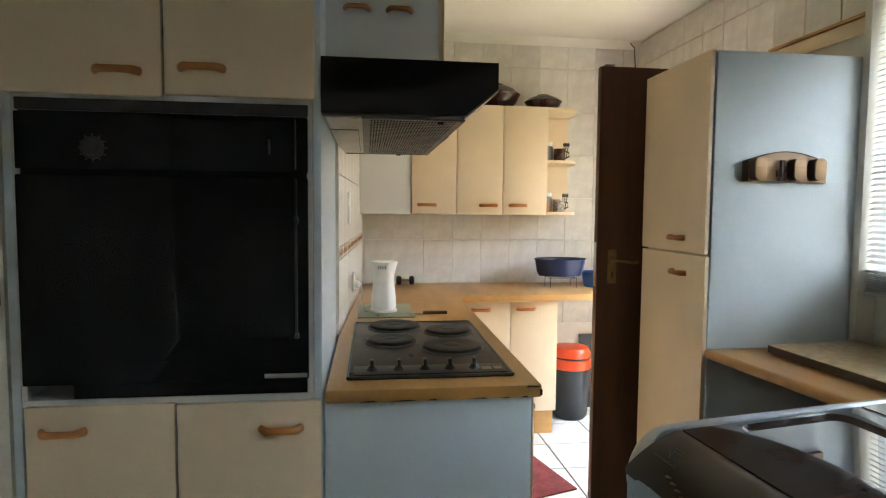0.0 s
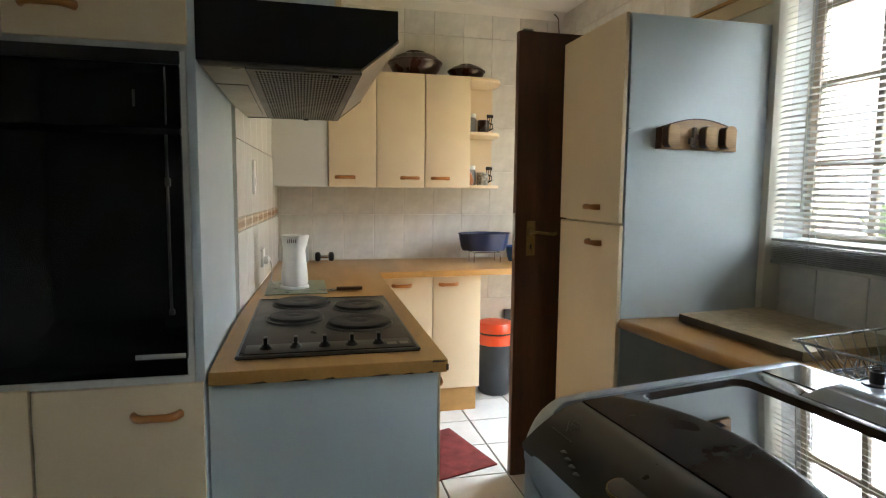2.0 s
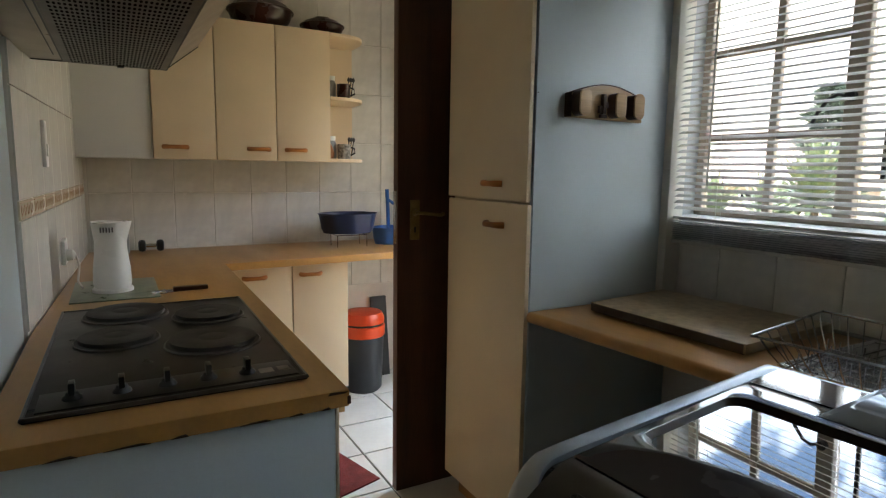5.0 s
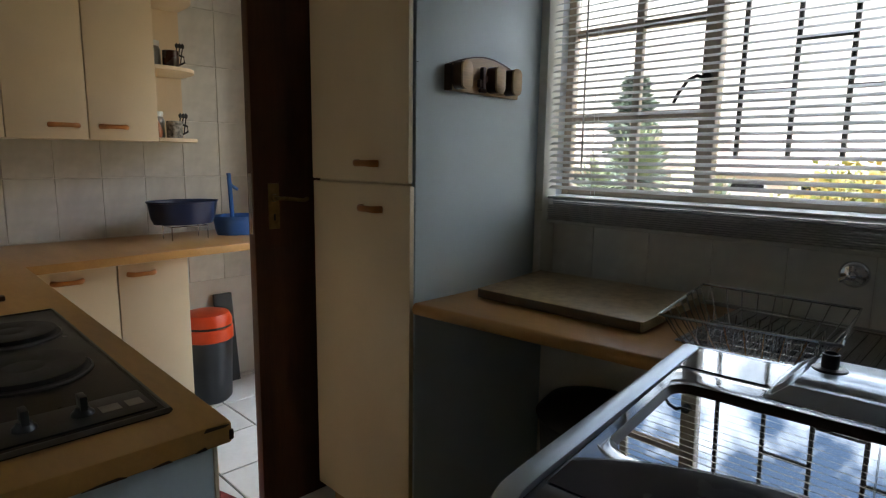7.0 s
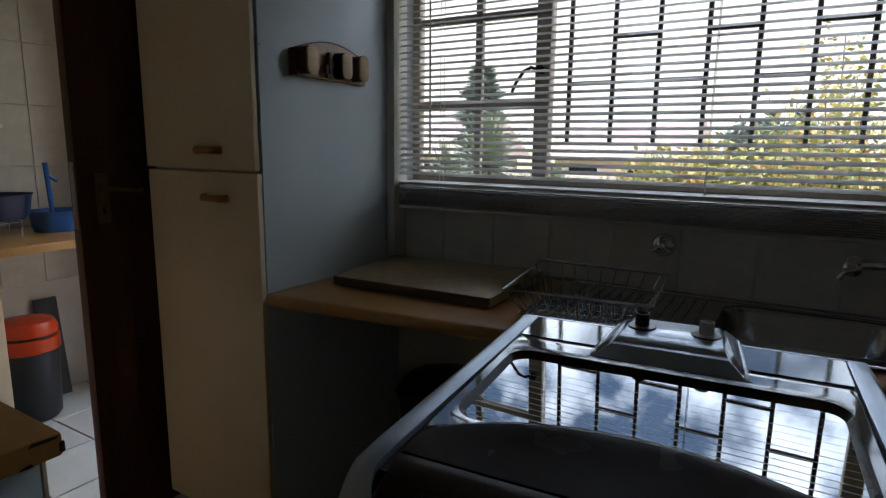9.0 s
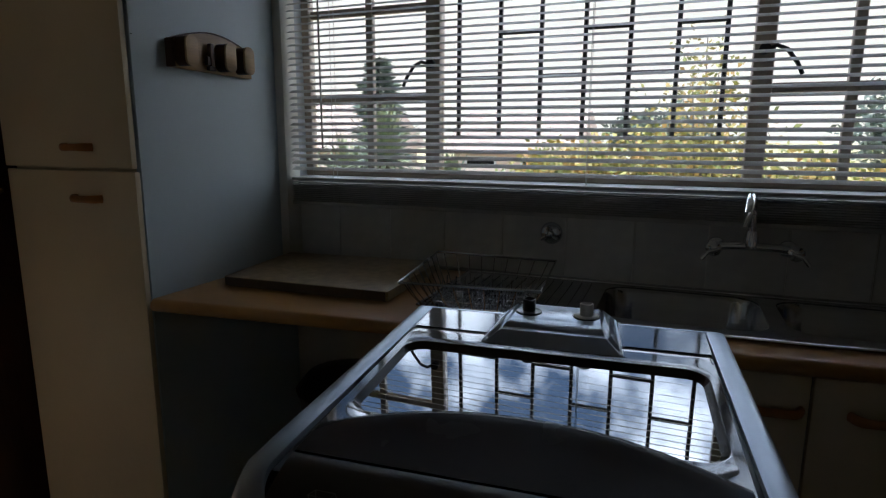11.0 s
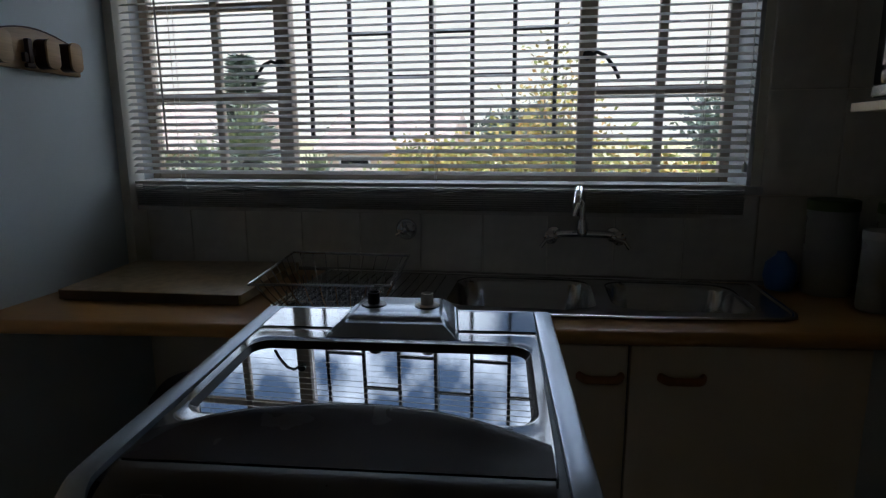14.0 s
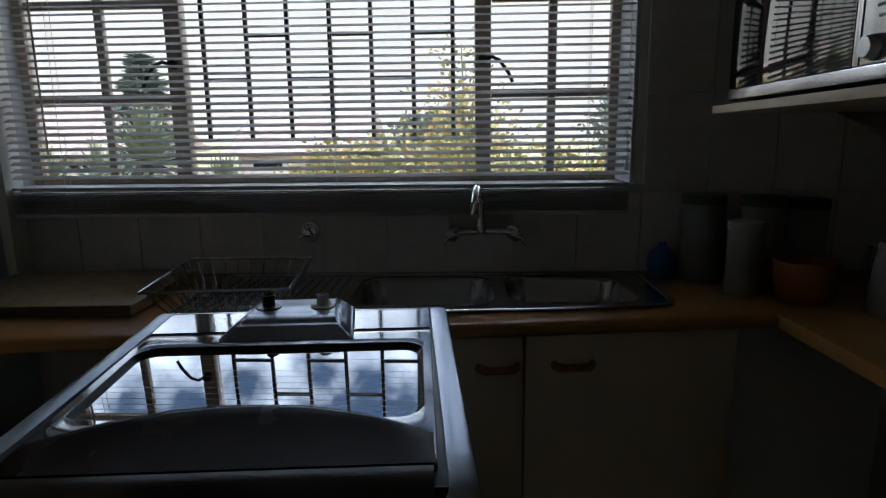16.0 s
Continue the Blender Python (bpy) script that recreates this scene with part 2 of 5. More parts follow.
def part(name, bm, material, parent, label="", local=False, at=None):
    """bm in world coordinates, or in the thing's own when local."""
    inv = WORLD[parent].inverted()
    if not local:
        bm.transform(inv)
    ob = new(name, finish(name, bm, material))
    ob.parent = parent
    WORLD[ob] = WORLD[parent].copy()
    if label:
        ob["label"] = label
    return ob


def solid(name, bm, material, label, category, group="", kind=""):
    """A thing that is one mesh; its origin goes to the middle of its base."""
    vs = [v.co for v in bm.verts]
    lo = Vector([min(v[i] for v in vs) for i in range(3)])
    hi = Vector([max(v[i] for v in vs) for i in range(3)])
    base = Vector(((lo.x + hi.x) / 2, (lo.y + hi.y) / 2, lo.z))
    bm.transform(Matrix.Translation(-base))
    ob = new(name, finish(name, bm, material))
    ob.location = base
    WORLD[ob] = Matrix.Translation(base)
    return tagged(ob, label, category, group, kind)


def join(*bms):
    out = bms[0]
    for b in bms[1:]:
        me = bpy.data.meshes.new("tmp")
        b.to_mesh(me)
        b.free()
        out.from_mesh(me)
        bpy.data.meshes.remove(me)
    return out


def box(x0, y0, z0, x1, y1, z1, bev=0.003, seg=2):
    bm = bmesh.new()
    bmesh.ops.create_cube(bm, size=1)
    for v in bm.verts:
        v.co = Vector(((x0 + x1) / 2 + v.co.x * (x1 - x0), (y0 + y1) / 2 + v.co.y * (y1 - y0), (z0 + z1) / 2 + v.co.z * (z1 - z0)))
    if bev:
        bmesh.ops.bevel(bm, geom=bm.edges[:], offset=min(bev, abs(x1 - x0) / 2.2, abs(y1 - y0) / 2.2, abs(z1 - z0) / 2.2), segments=seg, affect="EDGES", profile=0.6)
    return bm


def prism(poly, axis, a, b, bev=0.0):
    """A flat outline pushed along an axis. poly: the two other coordinates in the order x, y, z."""
    bm = bmesh.new()
    def put(p, h):
        q = list(p)
        q.insert("xyz".index(axis), h)
        return bm.verts.new(q)
    lo = [put(p, a) for p in poly]
    hi = [put(p, b) for p in poly]
    bm.faces.new(lo)
    bm.faces.new(hi[::-1])
    for i in range(len(poly)):
        j = (i + 1) % len(poly)
        bm.faces.new((lo[i], hi[i], hi[j], lo[j]))
    bmesh.ops.recalc_face_normals(bm, faces=bm.faces[:])
    if bev:
        bmesh.ops.bevel(bm, geom=bm.edges[:], offset=bev, segments=2, affect="EDGES", profile=0.6)
    return bm


def lathe(profile, centre=(0, 0, 0), seg=32, axis="z", sx=1.0, sy=1.0):
    """profile: (radius, height) from the bottom up; ends are closed on the axis when the radius is 0."""
    bm = bmesh.new()
    rings = []
    for r, h in profile:
        if r < 1e-6:
            rings.append([bm.verts.new((0, 0, h))])
        else:
            rings.append([bm.verts.new((r * sx * math.cos(2 * math.pi * i / seg), r * sy * math.sin(2 * math.pi * i / seg), h)) for i in range(seg)])
    for p, q in zip(rings, rings[1:]):
        for i in range(seg):
            j = (i + 1) % seg
            if len(p) == 1 and len(q) == 1:
                continue
            if len(p) == 1:
                bm.faces.new((p[0], q[j], q[i]))
            elif len(q) == 1:
                bm.faces.new((p[i], p[j], q[0]))
            else:
                bm.faces.new((p[i], p[j], q[j], q[i]))
    turn = {"z": Matrix(), "x": pose(0, 0, 0, 0, 90, 0), "y": pose(0, 0, 0, -90, 0, 0), "-x": pose(0, 0, 0, 0, -90, 0), "-y": pose(0, 0, 0, 90, 0, 0)}[axis]
    bm.transform(Matrix.Translation(centre) @ turn)
    return bm


def tube(points, r, seg=8, flat=1.0, closed=False, taper=None):
    """A rod along points; flat squeezes its section."""
    pts = [Vector(p) for p in points]
    bm = bmesh.new()
    rings = []
    n = len(pts)
    up0 = Vector((0, 0, 1))
    for i, p in enumerate(pts):
        a = pts[(i - 1) % n] if closed or i > 0 else p
        b = pts[(i + 1) % n] if closed or i < n - 1 else p
        d = (b - a).normalized()
        up = up0 if abs(d.z) < 0.95 else Vector((0, 1, 0))
        s = d.cross(up).normalized()
        u = s.cross(d).normalized()
        rr = r * (taper[i] if taper else 1.0)
        rings.append([bm.verts.new(p + s * rr * math.cos(2 * math.pi * k / seg) + u * rr * flat * math.sin(2 * math.pi * k / seg)) for k in range(seg)])
    pairs = list(zip(rings, rings[1:])) + ([(rings[-1], rings[0])] if closed else [])
    for p, q in pairs:
        for k in range(seg):
            j = (k + 1) % seg
            bm.faces.new((p[k], p[j], q[j], q[k]))
    if not closed:
        bm.faces.new(rings[0][::-1])
        bm.faces.new(rings[-1])
    return bm


def bow_handle(c, along, out, length=0.11, r=0.008):
    """A bowed wooden pull: middle c on the door's face, along and out are unit directions."""
    c, along, out = Vector(c), Vector(along), Vector(out)
    pts = []
    for i in range(13):
        u = -1 + 2 * i / 12
        lift = 0.026 * (1 - abs(u) ** 6) + 0.0
        pts.append(c + along * (u * length / 2) + out * lift)
    taper = [1.15, 1.15, 1.1] + [1.0] * 7 + [1.1, 1.15, 1.15]
    return tube(pts, r, 10, 1.25, False, taper)


def roundrect(x0, y0, x1, y1, r, n=6):
    out = []
    for cx, cy, a0 in ((x1 - r, y1 - r, 0), (x0 + r, y1 - r, 90), (x0 + r, y0 + r, 180), (x1 - r, y0 + r, 270)):
        for i in range(n + 1):
            a = radians(a0 + 90 * i / n)
            out.append((cx + r * math.cos(a), cy + r * math.sin(a)))
    return out


def tile_piece(w, h, d, bev=0.0015):
    """One tile lying in x, z with its face towards -y; origin at a lower corner at the back."""
    bm = bmesh.new()
    b = bev * 1.5
    back = [bm.verts.new(p) for p in ((0, 0, 0), (w, 0, 0), (w, 0, h), (0, 0, h))]
    mid = [bm.verts.new(p) for p in ((0, -d + bev, 0), (w, -d + bev, 0), (w, -d + bev, h), (0, -d + bev, h))]
    top = [bm.verts.new(p) for p in ((b, -d, b), (w - b, -d, b), (w - b, -d, h - b), (b, -d, h - b))]
    bm.faces.new(top)
    for p, q in ((back, mid), (mid, top)):
        for i in range(4):
            j = (i + 1) % 4
            bm.faces.new((p[i], p[j], q[j], q[i]))
    return bm


TILE_MESH = {}


def lay_tile(parent, m, w, h, material, d=0.006, name="tile"):
    key = (round(w, 3), round(h, 3), material.name, d)
    if key not in TILE_MESH:
        TILE_MESH[key] = finish(name, tile_piece(w, h, d), material, smooth=False)
    o = new(name, TILE_MESH[key])
    o.parent = parent
    o.matrix_basis = WORLD[parent].inverted() @ m
    return o


def structure(name, bm, material, label, category="wall"):
    return solid(name, bm, material, label, category, kind="structure")

# ---- the large structure ----
XW, YF, ZC = 2.04, 4.126, 2.62      # window wall, far wall, ceiling
XL, YB = -1.15, -0.80               # left wall, right-hand (near) wall
WY0, WY1, WZ0, WZ1 = 0.056, 2.155, 1.19, 2.24   # window opening
DY0, DY1, DZ = 2.74, 3.53, 2.10     # back door opening

floor = structure("floor", box(XL, YB, -0.12, XW + 0.26, YF, -0.008, 0), DARKGROUT, "white ceramic floor tiles with dark grout", "floor")
structure("ceiling", box(XL, YB, ZC, XW + 0.26, YF, ZC + 0.12, 0), CEIL, "plain cream painted ceiling", "ceiling")
wall_far = structure("wall_far", box(XL, YF, -0.12, XW + 0.26, YF + 0.2, ZC + 0.12, 0), GROUT, "wall of pale mottled glazed tiles", "wall")
ww = [box(XW, YB, 0, XW + 0.26, WY0, ZC, 0), box(XW, WY0, 0, XW + 0.26, WY1, WZ0, 0), box(XW, WY0, WZ1, XW + 0.26, WY1, ZC, 0),
      box(XW, WY1, 0, XW + 0.26, DY0, ZC, 0), box(XW, DY0, DZ, XW + 0.26, DY1, ZC, 0), box(XW, DY1, 0, XW + 0.26, YF, ZC, 0)]
wall_window = structure("wall_window", join(*ww), PLASTER, "cream wall with the window and back door openings", "wall")
wall_near = structure("wall_near", box(XL - 0.2, YB - 0.2, -0.12, XW + 0.26, YB, ZC + 0.12, 0), PLASTER, "cream painted wall behind the microwave shelf", "wall")
structure("wall_left", box(XL - 0.2, YB, -0.12, XL, YF + 0.2, ZC + 0.12, 0), PLASTER, "plain cream painted wall", "wall")
structure("wall_return", box(XL, 1.715, 0, -0.86, 1.84, ZC, 0), PLASTER, "short wall beside the oven tower", "wall")
# the tiled wall behind the hob runs a little out of square
LT0, LT1 = Vector((-0.022, 2.46, 0)), Vector((0.062, 4.12, 0))
lt_ang = math.atan2(LT1.x - LT0.x, LT1.y - LT0.y)
wall_hob = structure("wall_hob", prism([(LT0.x, LT0.y), (LT1.x, LT1.y), (-0.35, 4.12), (-0.35, 2.46)], "z", 0, ZC), GROUT, "tiled wall behind the hob with a border row", "wall")
cove = structure("trim", prism([(YF - 0.008, ZC - 0.05), (YF - 0.008, ZC), (YF - 0.06, ZC)], "x", 0.08, XW - 0.01), CEIL, "small plaster cove along the ceiling", "cornice")

structure("wall_pier", box(1.958, 2.040, 0.902, XW, 2.0735, 2.22, 0.002), PLASTER, "narrow plastered pier beside the tall cabinet", "wall")

# window recess lining
rev = [box(XW + 0.002, WY1 - 0.012, WZ0, XW + 0.2, WY1 - 0.001, WZ1, 0), 
       box(XW + 0.002, WY0 + 0.013, WZ1 - 0.012, XW + 0.2, WY1 - 0.013, WZ1 - 0.001, 0)]
window_1 = thing("window_1", "steel casement window with bronze frame and burglar bars", "window", (2.25, 1.1, WZ0), kind="structure")
part("reveal", join(*rev), REVEAL, window_1, "white painted reveal")
part("frame_lining", box(XW + 0.002, WY0 + 0.001, WZ0 + 0.006, XW + 0.185, WY0 + 0.014, WZ1 - 0.014, 0.002), REVEAL, window_1, "pale painted side reveal")
part("window_sill", box(XW - 0.015, WY0 - 0.03, WZ0 - 0.02, XW + 0.2, WY1 + 0.0, WZ0 + 0.004, 0.004), REVEAL, window_1, "white tiled sill")
XF = 2.25


def bar(y0, z0, y1, z1, d=0.02, x=XF):
    return box(x - d, min(y0, y1), min(z0, z1), x + d, max(y0, y1), max(z0, z1), 0.003, 1)


part("window_frame", join(bar(2.110, WZ0, 2.143, WZ1), bar(0.060, WZ0, 0.098, WZ1), bar(0.098, WZ0 + 0.004, 2.110, WZ0 + 0.03), bar(0.098, WZ1 - 0.03, 2.110, WZ1),
                          bar(1.560, WZ0 + 0.03, 1.615, WZ1 - 0.03, 0.026), bar(0.501, WZ0 + 0.03, 0.556, WZ1 - 0.03, 0.026)), FRAMEPAINT, window_1)
for a, b, mid in ((1.618, 2.107, 1.850), (0.101, 0.498, 0.2925)):
    cs = [bar(mid - 0.014, WZ0 + 0.03, mid + 0.014, WZ1 - 0.03, 0.014)]
    for z in (1.493, 1.805, 2.11):
        cs += [bar(a, z - 0.014, mid - 0.014, z + 0.014, 0.012), bar(mid + 0.014, z - 0.014, b, z + 0.014, 0.012)]
    part("casement", join(*cs), FRAMEPAINT, window_1)
GY = [1.498, 1.346, 1.202, 1.055, 0.912, 0.768, 0.631]
for i, y in enumerate(GY):
    part("burglar_bar", box(XF + 0.005, y - 0.007, 1.34, XF + 0.017, y + 0.007, WZ1 - 0.03, 0.002, 1), BARPAINT, window_1)
for i in range(6):
    for z in ((1.552, 1.855, 2.16) if i % 2 == 0 else (1.70, 2.01)):
        part("burglar_link", box(XF + 0.006, GY[i + 1] + 0.007, z - 0.007, XF + 0.016, GY[i] - 0.007, z + 0.007, 0.002, 1), BARPAINT, window_1)
for y0, y1 in ((1.618, 2.107), (0.559, 1.557), (0.101, 0.498)):
    g = part("pane", box(XF - 0.003, y0, WZ0 + 0.03, XF + 0.001, y1, WZ1 - 0.03, 0), GLASSM, window_1, "clear glass pane")
    g.visible_shadow = False
for y0, s in ((1.59, 1), (0.53, -1)):
    pts = [(XF - 0.03, y0 + s * 0.01, 1.602), (XF - 0.05, y0 + s * 0.03, 1.609), (XF - 0.055, y0 + s * 0.055, 1.597), (XF - 0.055, y0 + s * 0.085, 1.557), (XF - 0.055, y0 + s * 0.1, 1.525)]
    part("casement_handle", join(tube(pts, 0.006, 8), lathe([(0, 0), (0.016, 0), (0.016, 0.02), (0, 0.02)], (XF - 0.026, y0, 1.602), 12, "-x")), BARPAINT, window_1, "dark curled casement handle")

# back door leaf, standing open
door_1 = thing("door_1", "dark stained wooden back door standing open", "door", (1.99, 2.70, 0.01), kind="structure")
part("door_leaf", box(1.172, 2.675, 0.012, 1.985, 2.717, 2.085, 0.004), DARKWOOD, door_1)
dl = part("lock_plate", box(1.1705, 2.684, 1.06, 1.1735, 2.708, 1.27, 0.001), STEEL, door_1, "steel lock face plate")
esc = part("escutcheon", box(1.225, 2.669, 1.075, 1.267, 2.6745, 1.235, 0.006), BRASS, door_1, "worn brass handle plate")
part("lever", join(tube([(1.246, 2.67, 1.185), (1.246, 2.63, 1.185), (1.262, 2.618, 1.185), (1.30, 2.616, 1.18), (1.335, 2.618, 1.176), (1.352, 2.622, 1.182)], 0.007, 10), lathe([(0, 0), (0.014, 0), (0.012, 0.012), (0, 0.012)], (1.246, 2.669, 1.185), 14, "-y")), BRASS, door_1, "brass lever handle")
part("keyhole", box(1.242, 2.6675, 1.105, 1.25, 2.669, 1.128, 0.002), BLACKPLASTIC, door_1)
# thin pale block as the patch on the leaf's top edge
part("door_stop", box(1.19, 2.67, 2.0855, 1.235, 2.70, 2.093, 0.002), PRINT, door_1, "pale worn patch on the top edge")
doorframe = [box(XW - 0.01, DY0 - 0.045, 0, XW + 0.16, DY0 - 0.001, DZ + 0.045, 0.004), box(XW - 0.01, DY1 + 0.001, 0, XW + 0.16, DY1 + 0.045, DZ + 0.045, 0.004), box(XW - 0.01, DY0, DZ, XW + 0.16, DY1, DZ + 0.045, 0.004)]
structure("door_frame", join(*doorframe), DARKWOOD, "dark stained wooden door frame", "door frame")


# ---- fitted kitchen ----
def door_panel(x0, z0, x1, z1, y, parent, material=None, th=0.018, handle=None, name="door", hl=0.11):
    d = part(name, box(x0, y, z0, x1, y + th, z1, 0.004), material or CREAM, parent)
    if handle:
        part("handle", bow_handle((handle[0], y - 0.001, handle[1]), (1, 0, 0), (0, -1, 0), hl), HANDLE, d, "varnished wooden bow handle")
    return d


def door_side(y0, z0, y1, z1, x, out, parent, handle=None, th=0.018, hl=0.10, material=None):
    d = part("door", box(min(x, x - out * th), y0, z0, max(x, x - out * th), y1, z1, 0.004), material or CREAM, parent)
    if handle:
        part("handle", bow_handle((x + out * 0.001, handle[0], handle[1]), (0, 1, 0), (out, 0, 0), hl), HANDLE, d, "varnished wooden bow handle")
    return d


# oven tower
YT = 1.70
tower = thing("oven_tower", "tall cream laminate cabinet housing a built-in oven", "cabinet", (-0.44, 2.08, 0))
part("side_panel", box(-0.052, YT + 0.004, 0, -0.03, 2.45, 2.36, 0.002), WHITEPANEL, tower, "pale side panel")
part("side_panel", box(-0.845, YT + 0.004, 0, -0.822, 2.45, 2.36, 0.002), WHITEPANEL, tower, "pale side panel")
part("back_panel", box(-0.82, 2.43, 0.05, -0.054, 2.448, 2.34, 0), BACKDARK, tower)
part("top_panel", box(-0.82, YT + 0.004, 2.342, -0.054, 2.428, 2.36, 0), WHITEDOOR, tower)
part("shelf", box(-0.82, YT + 0.006, 1.70, -0.054, 2.428, 1.718, 0), WHITEDOOR, tower)
part("shelf", box(-0.82, YT + 0.004, 0.874, -0.054, 2.428, 0.892, 0), WHITEDOOR, tower)
part("stile", box(-0.82, YT + 0.004, 0.893, -0.806, YT + 0.02, 1.699, 0), WHITEDOOR, tower)
part("stile", box(-0.068, YT + 0.004, 0.893, -0.054, YT + 0.02, 1.699, 0), WHITEDOOR, tower)
door_panel(-0.836, 1.707, -0.440, 2.345, YT - 0.018, tower, handle=(-0.549, 1.769))
door_panel(-0.434, 1.712, -0.046, 2.345, YT - 0.018, tower, handle=(-0.337, 1.783))
door_panel(-0.806, 0.12, -0.426, 0.880, YT - 0.018, tower, handle=(-0.709, 0.813))
door_panel(-0.420, 0.12, -0.032, 0.876, YT - 0.018, tower, handle=(-0.141, 0.801))
part("plinth", box(-0.82, YT + 0.05, 0, -0.054, YT + 0.066, 0.115, 0), BEECHX, tower)

oven = thing("built_in_oven", "black glass built-in oven with a dial, set in the tower", "oven", (-0.44, 2.0, 0.93))
part("body", box(-0.80, YT - 0.004, 0.937, -0.070, 2.28, 1.694, 0.003), BLACKPAINT, oven)
part("control_panel", box(-0.803, YT - 0.022, 1.512, -0.064, YT - 0.006, 1.66, 0.004), BLACKGLASS, oven)
part("vent_strip", box(-0.803, YT - 0.016, 1.664, -0.064, YT - 0.006, 1.696, 0.003), BLACKPLASTIC, oven)
od = part("oven_door", box(-0.803, YT - 0.026, 0.940, -0.064, YT - 0.006, 1.498, 0.005), BLACKGLASS, oven)
part("door_window", box(-0.745, YT - 0.0285, 1.0, -0.115, YT - 0.0265, 1.468, 0.004), BLACKGLASS, od, "black glass window")
part("trim_bar", join(tube([(-0.095, YT - 0.036, 1.065), (-0.095, YT - 0.038, 1.10), (-0.095, YT - 0.038, 1.47), (-0.095, YT - 0.036, 1.495)], 0.0035, 8), box(-0.101, YT - 0.042, 1.372, -0.089, YT - 0.026, 1.392, 0.003), box(-0.101, YT - 0.042, 1.058, -0.089, YT - 0.026, 1.072, 0.003)), DARKSTEEL, od, "thin upright steel bar handle")
part("badge", box(-0.184, YT - 0.0275, 0.946, -0.068, YT - 0.0262, 0.959, 0.002), STEEL, od, "brushed metal strip")
dial = part("dial", lathe([(0, 0), (0.03, 0), (0.03, 0.006), (0.022, 0.012), (0.02, 0.02), (0, 0.021)], (-0.613, YT - 0.0225, 1.568), 24, "-y"), BLACKPLASTIC, oven)
ticks = []
for i in range(12):
    a = radians(30 * i)
    c = (-0.613 + 0.034 * math.cos(a), 1.568 + 0.034 * math.sin(a))
    ticks.append(box(c[0] - 0.0025, YT - 0.0235, c[1] - 0.0025, c[0] + 0.0025, YT - 0.0222, c[1] + 0.0025, 0))
part("dial_marks", join(*ticks), DIMPRINT, oven, "pale printed dial marks")
part("indicator", box(-0.169, YT - 0.0235, 1.56, -0.163, YT - 0.0222, 1.60, 0), DIMPRINT, oven)
part("trim_bar", box(-0.0985, YT - 0.026, 1.52, -0.0945, YT - 0.0225, 1.655, 0.001), DARKSTEEL, oven, "thin upright steel trim")
# black strip painting the shadow on the trim below the oven
part("lower_panel", box(-0.69, YT + 0.0035, 0.8935, -0.0715, YT + 0.012, 0.9345, 0.001), BLACKGLASS, oven)

# light switch on the short wall
sw = thing("wall_socket", "cream wall socket with brown trim", "socket", (-0.90, 1.71, 1.15))
part("plate", box(-0.945, 1.706, 1.15, -0.868, 1.7145, 1.225, 0.003), BRASS, sw)
part("rocker", box(-0.92, 1.702, 1.17, -0.895, 1.706, 1.205, 0.002), WHITEPLASTIC, sw)

# worktop of the hob run, an L with worn front edge
wt = thing("worktop", "L-shaped beech laminate worktop with chipped edges", "worktop", (0.3, 2.6, 0.86))
part("top", prism([(-0.022, 1.688), (0.612, 1.688), (0.642, 3.46), (2.035, 3.545), (2.035, 4.119), (0.064, 4.119), (-0.016, 2.46)], "z", 0.862, 0.90, 0.006), BEECH, wt)
random.seed(4)
for x, w in ((0.10, 0.05), (0.20, 0.075), (0.285, 0.03), (0.42, 0.06), (0.50, 0.03), (0.56, 0.02)):
    h = random.uniform(0.004, 0.008)
    pts = [(x - w / 2, 0.8635), (x - w * 0.2, 0.8635), (x + w / 2, 0.8635), (x + w * 0.3, 0.8635 + h), (x - w * 0.15, 0.8635 + h * 0.6)]
    part("chip", prism(pts, "y", 1.6865, 1.6885), CHIP, wt, "dark chip in the edge")
part("chip", prism([(0.565, 0.893), (0.6, 0.893), (0.607, 0.896), (0.57, 0.899)], "y", 1.6862, 1.6885), CHIP, wt, "dark chip in the edge")
part("corner_cap", box(0.606, 1.6855, 0.868, 0.614, 1.692, 0.886, 0.003), CHIP, wt, "dark chip on the corner")

hobrun = thing("base_cabinet", "white base cabinet under the hob with a plain end panel", "cabinet", (0.29, 2.6, 0))
part("end_panel", box(-0.024, 1.712, 0, 0.588, 1.73, 0.861, 0.002), WHITEPANEL, hobrun, "plain pale blue-white end panel")
part("carcass", box(-0.02, 1.732, 0.1, 0.57, 3.46, 0.86, 0), BACKDARK, hobrun)
part("edge_strip", box(0.589, 1.711, 0.1, 0.596, 1.731, 0.861, 0.002), CREAM, hobrun)
part("plinth", box(-0.02, 1.735, 0, 0.52, 3.46, 0.098, 0), BEECHX, hobrun)
for i in range(3):
    y0 = 1.735 + i * 0.573
    door_side(y0, 0.12, y0 + 0.569, 0.855, 0.59, 1, hobrun, handle=(y0 + 0.09, 0.80))

farbase = thing("base_cabinet", "cream base cabinet with two doors below the far worktop", "cabinet", (0.97, 3.85, 0))
part("carcass", box(0.60, 3.565, 0.16, 1.277, 4.11, 0.86, 0.001), CREAM, farbase)
door_panel(0.645, 0.158, 0.975, 0.855, 3.545, farbase, handle=(0.79, 0.806))
door_panel(0.981, 0.158, 1.279, 0.855, 3.545, farbase, handle=(1.075, 0.808))
part("plinth", box(0.60, 3.58, 0, 1.268, 3.60, 0.157, 0.002), BEECHX, farbase, "beech plinth")

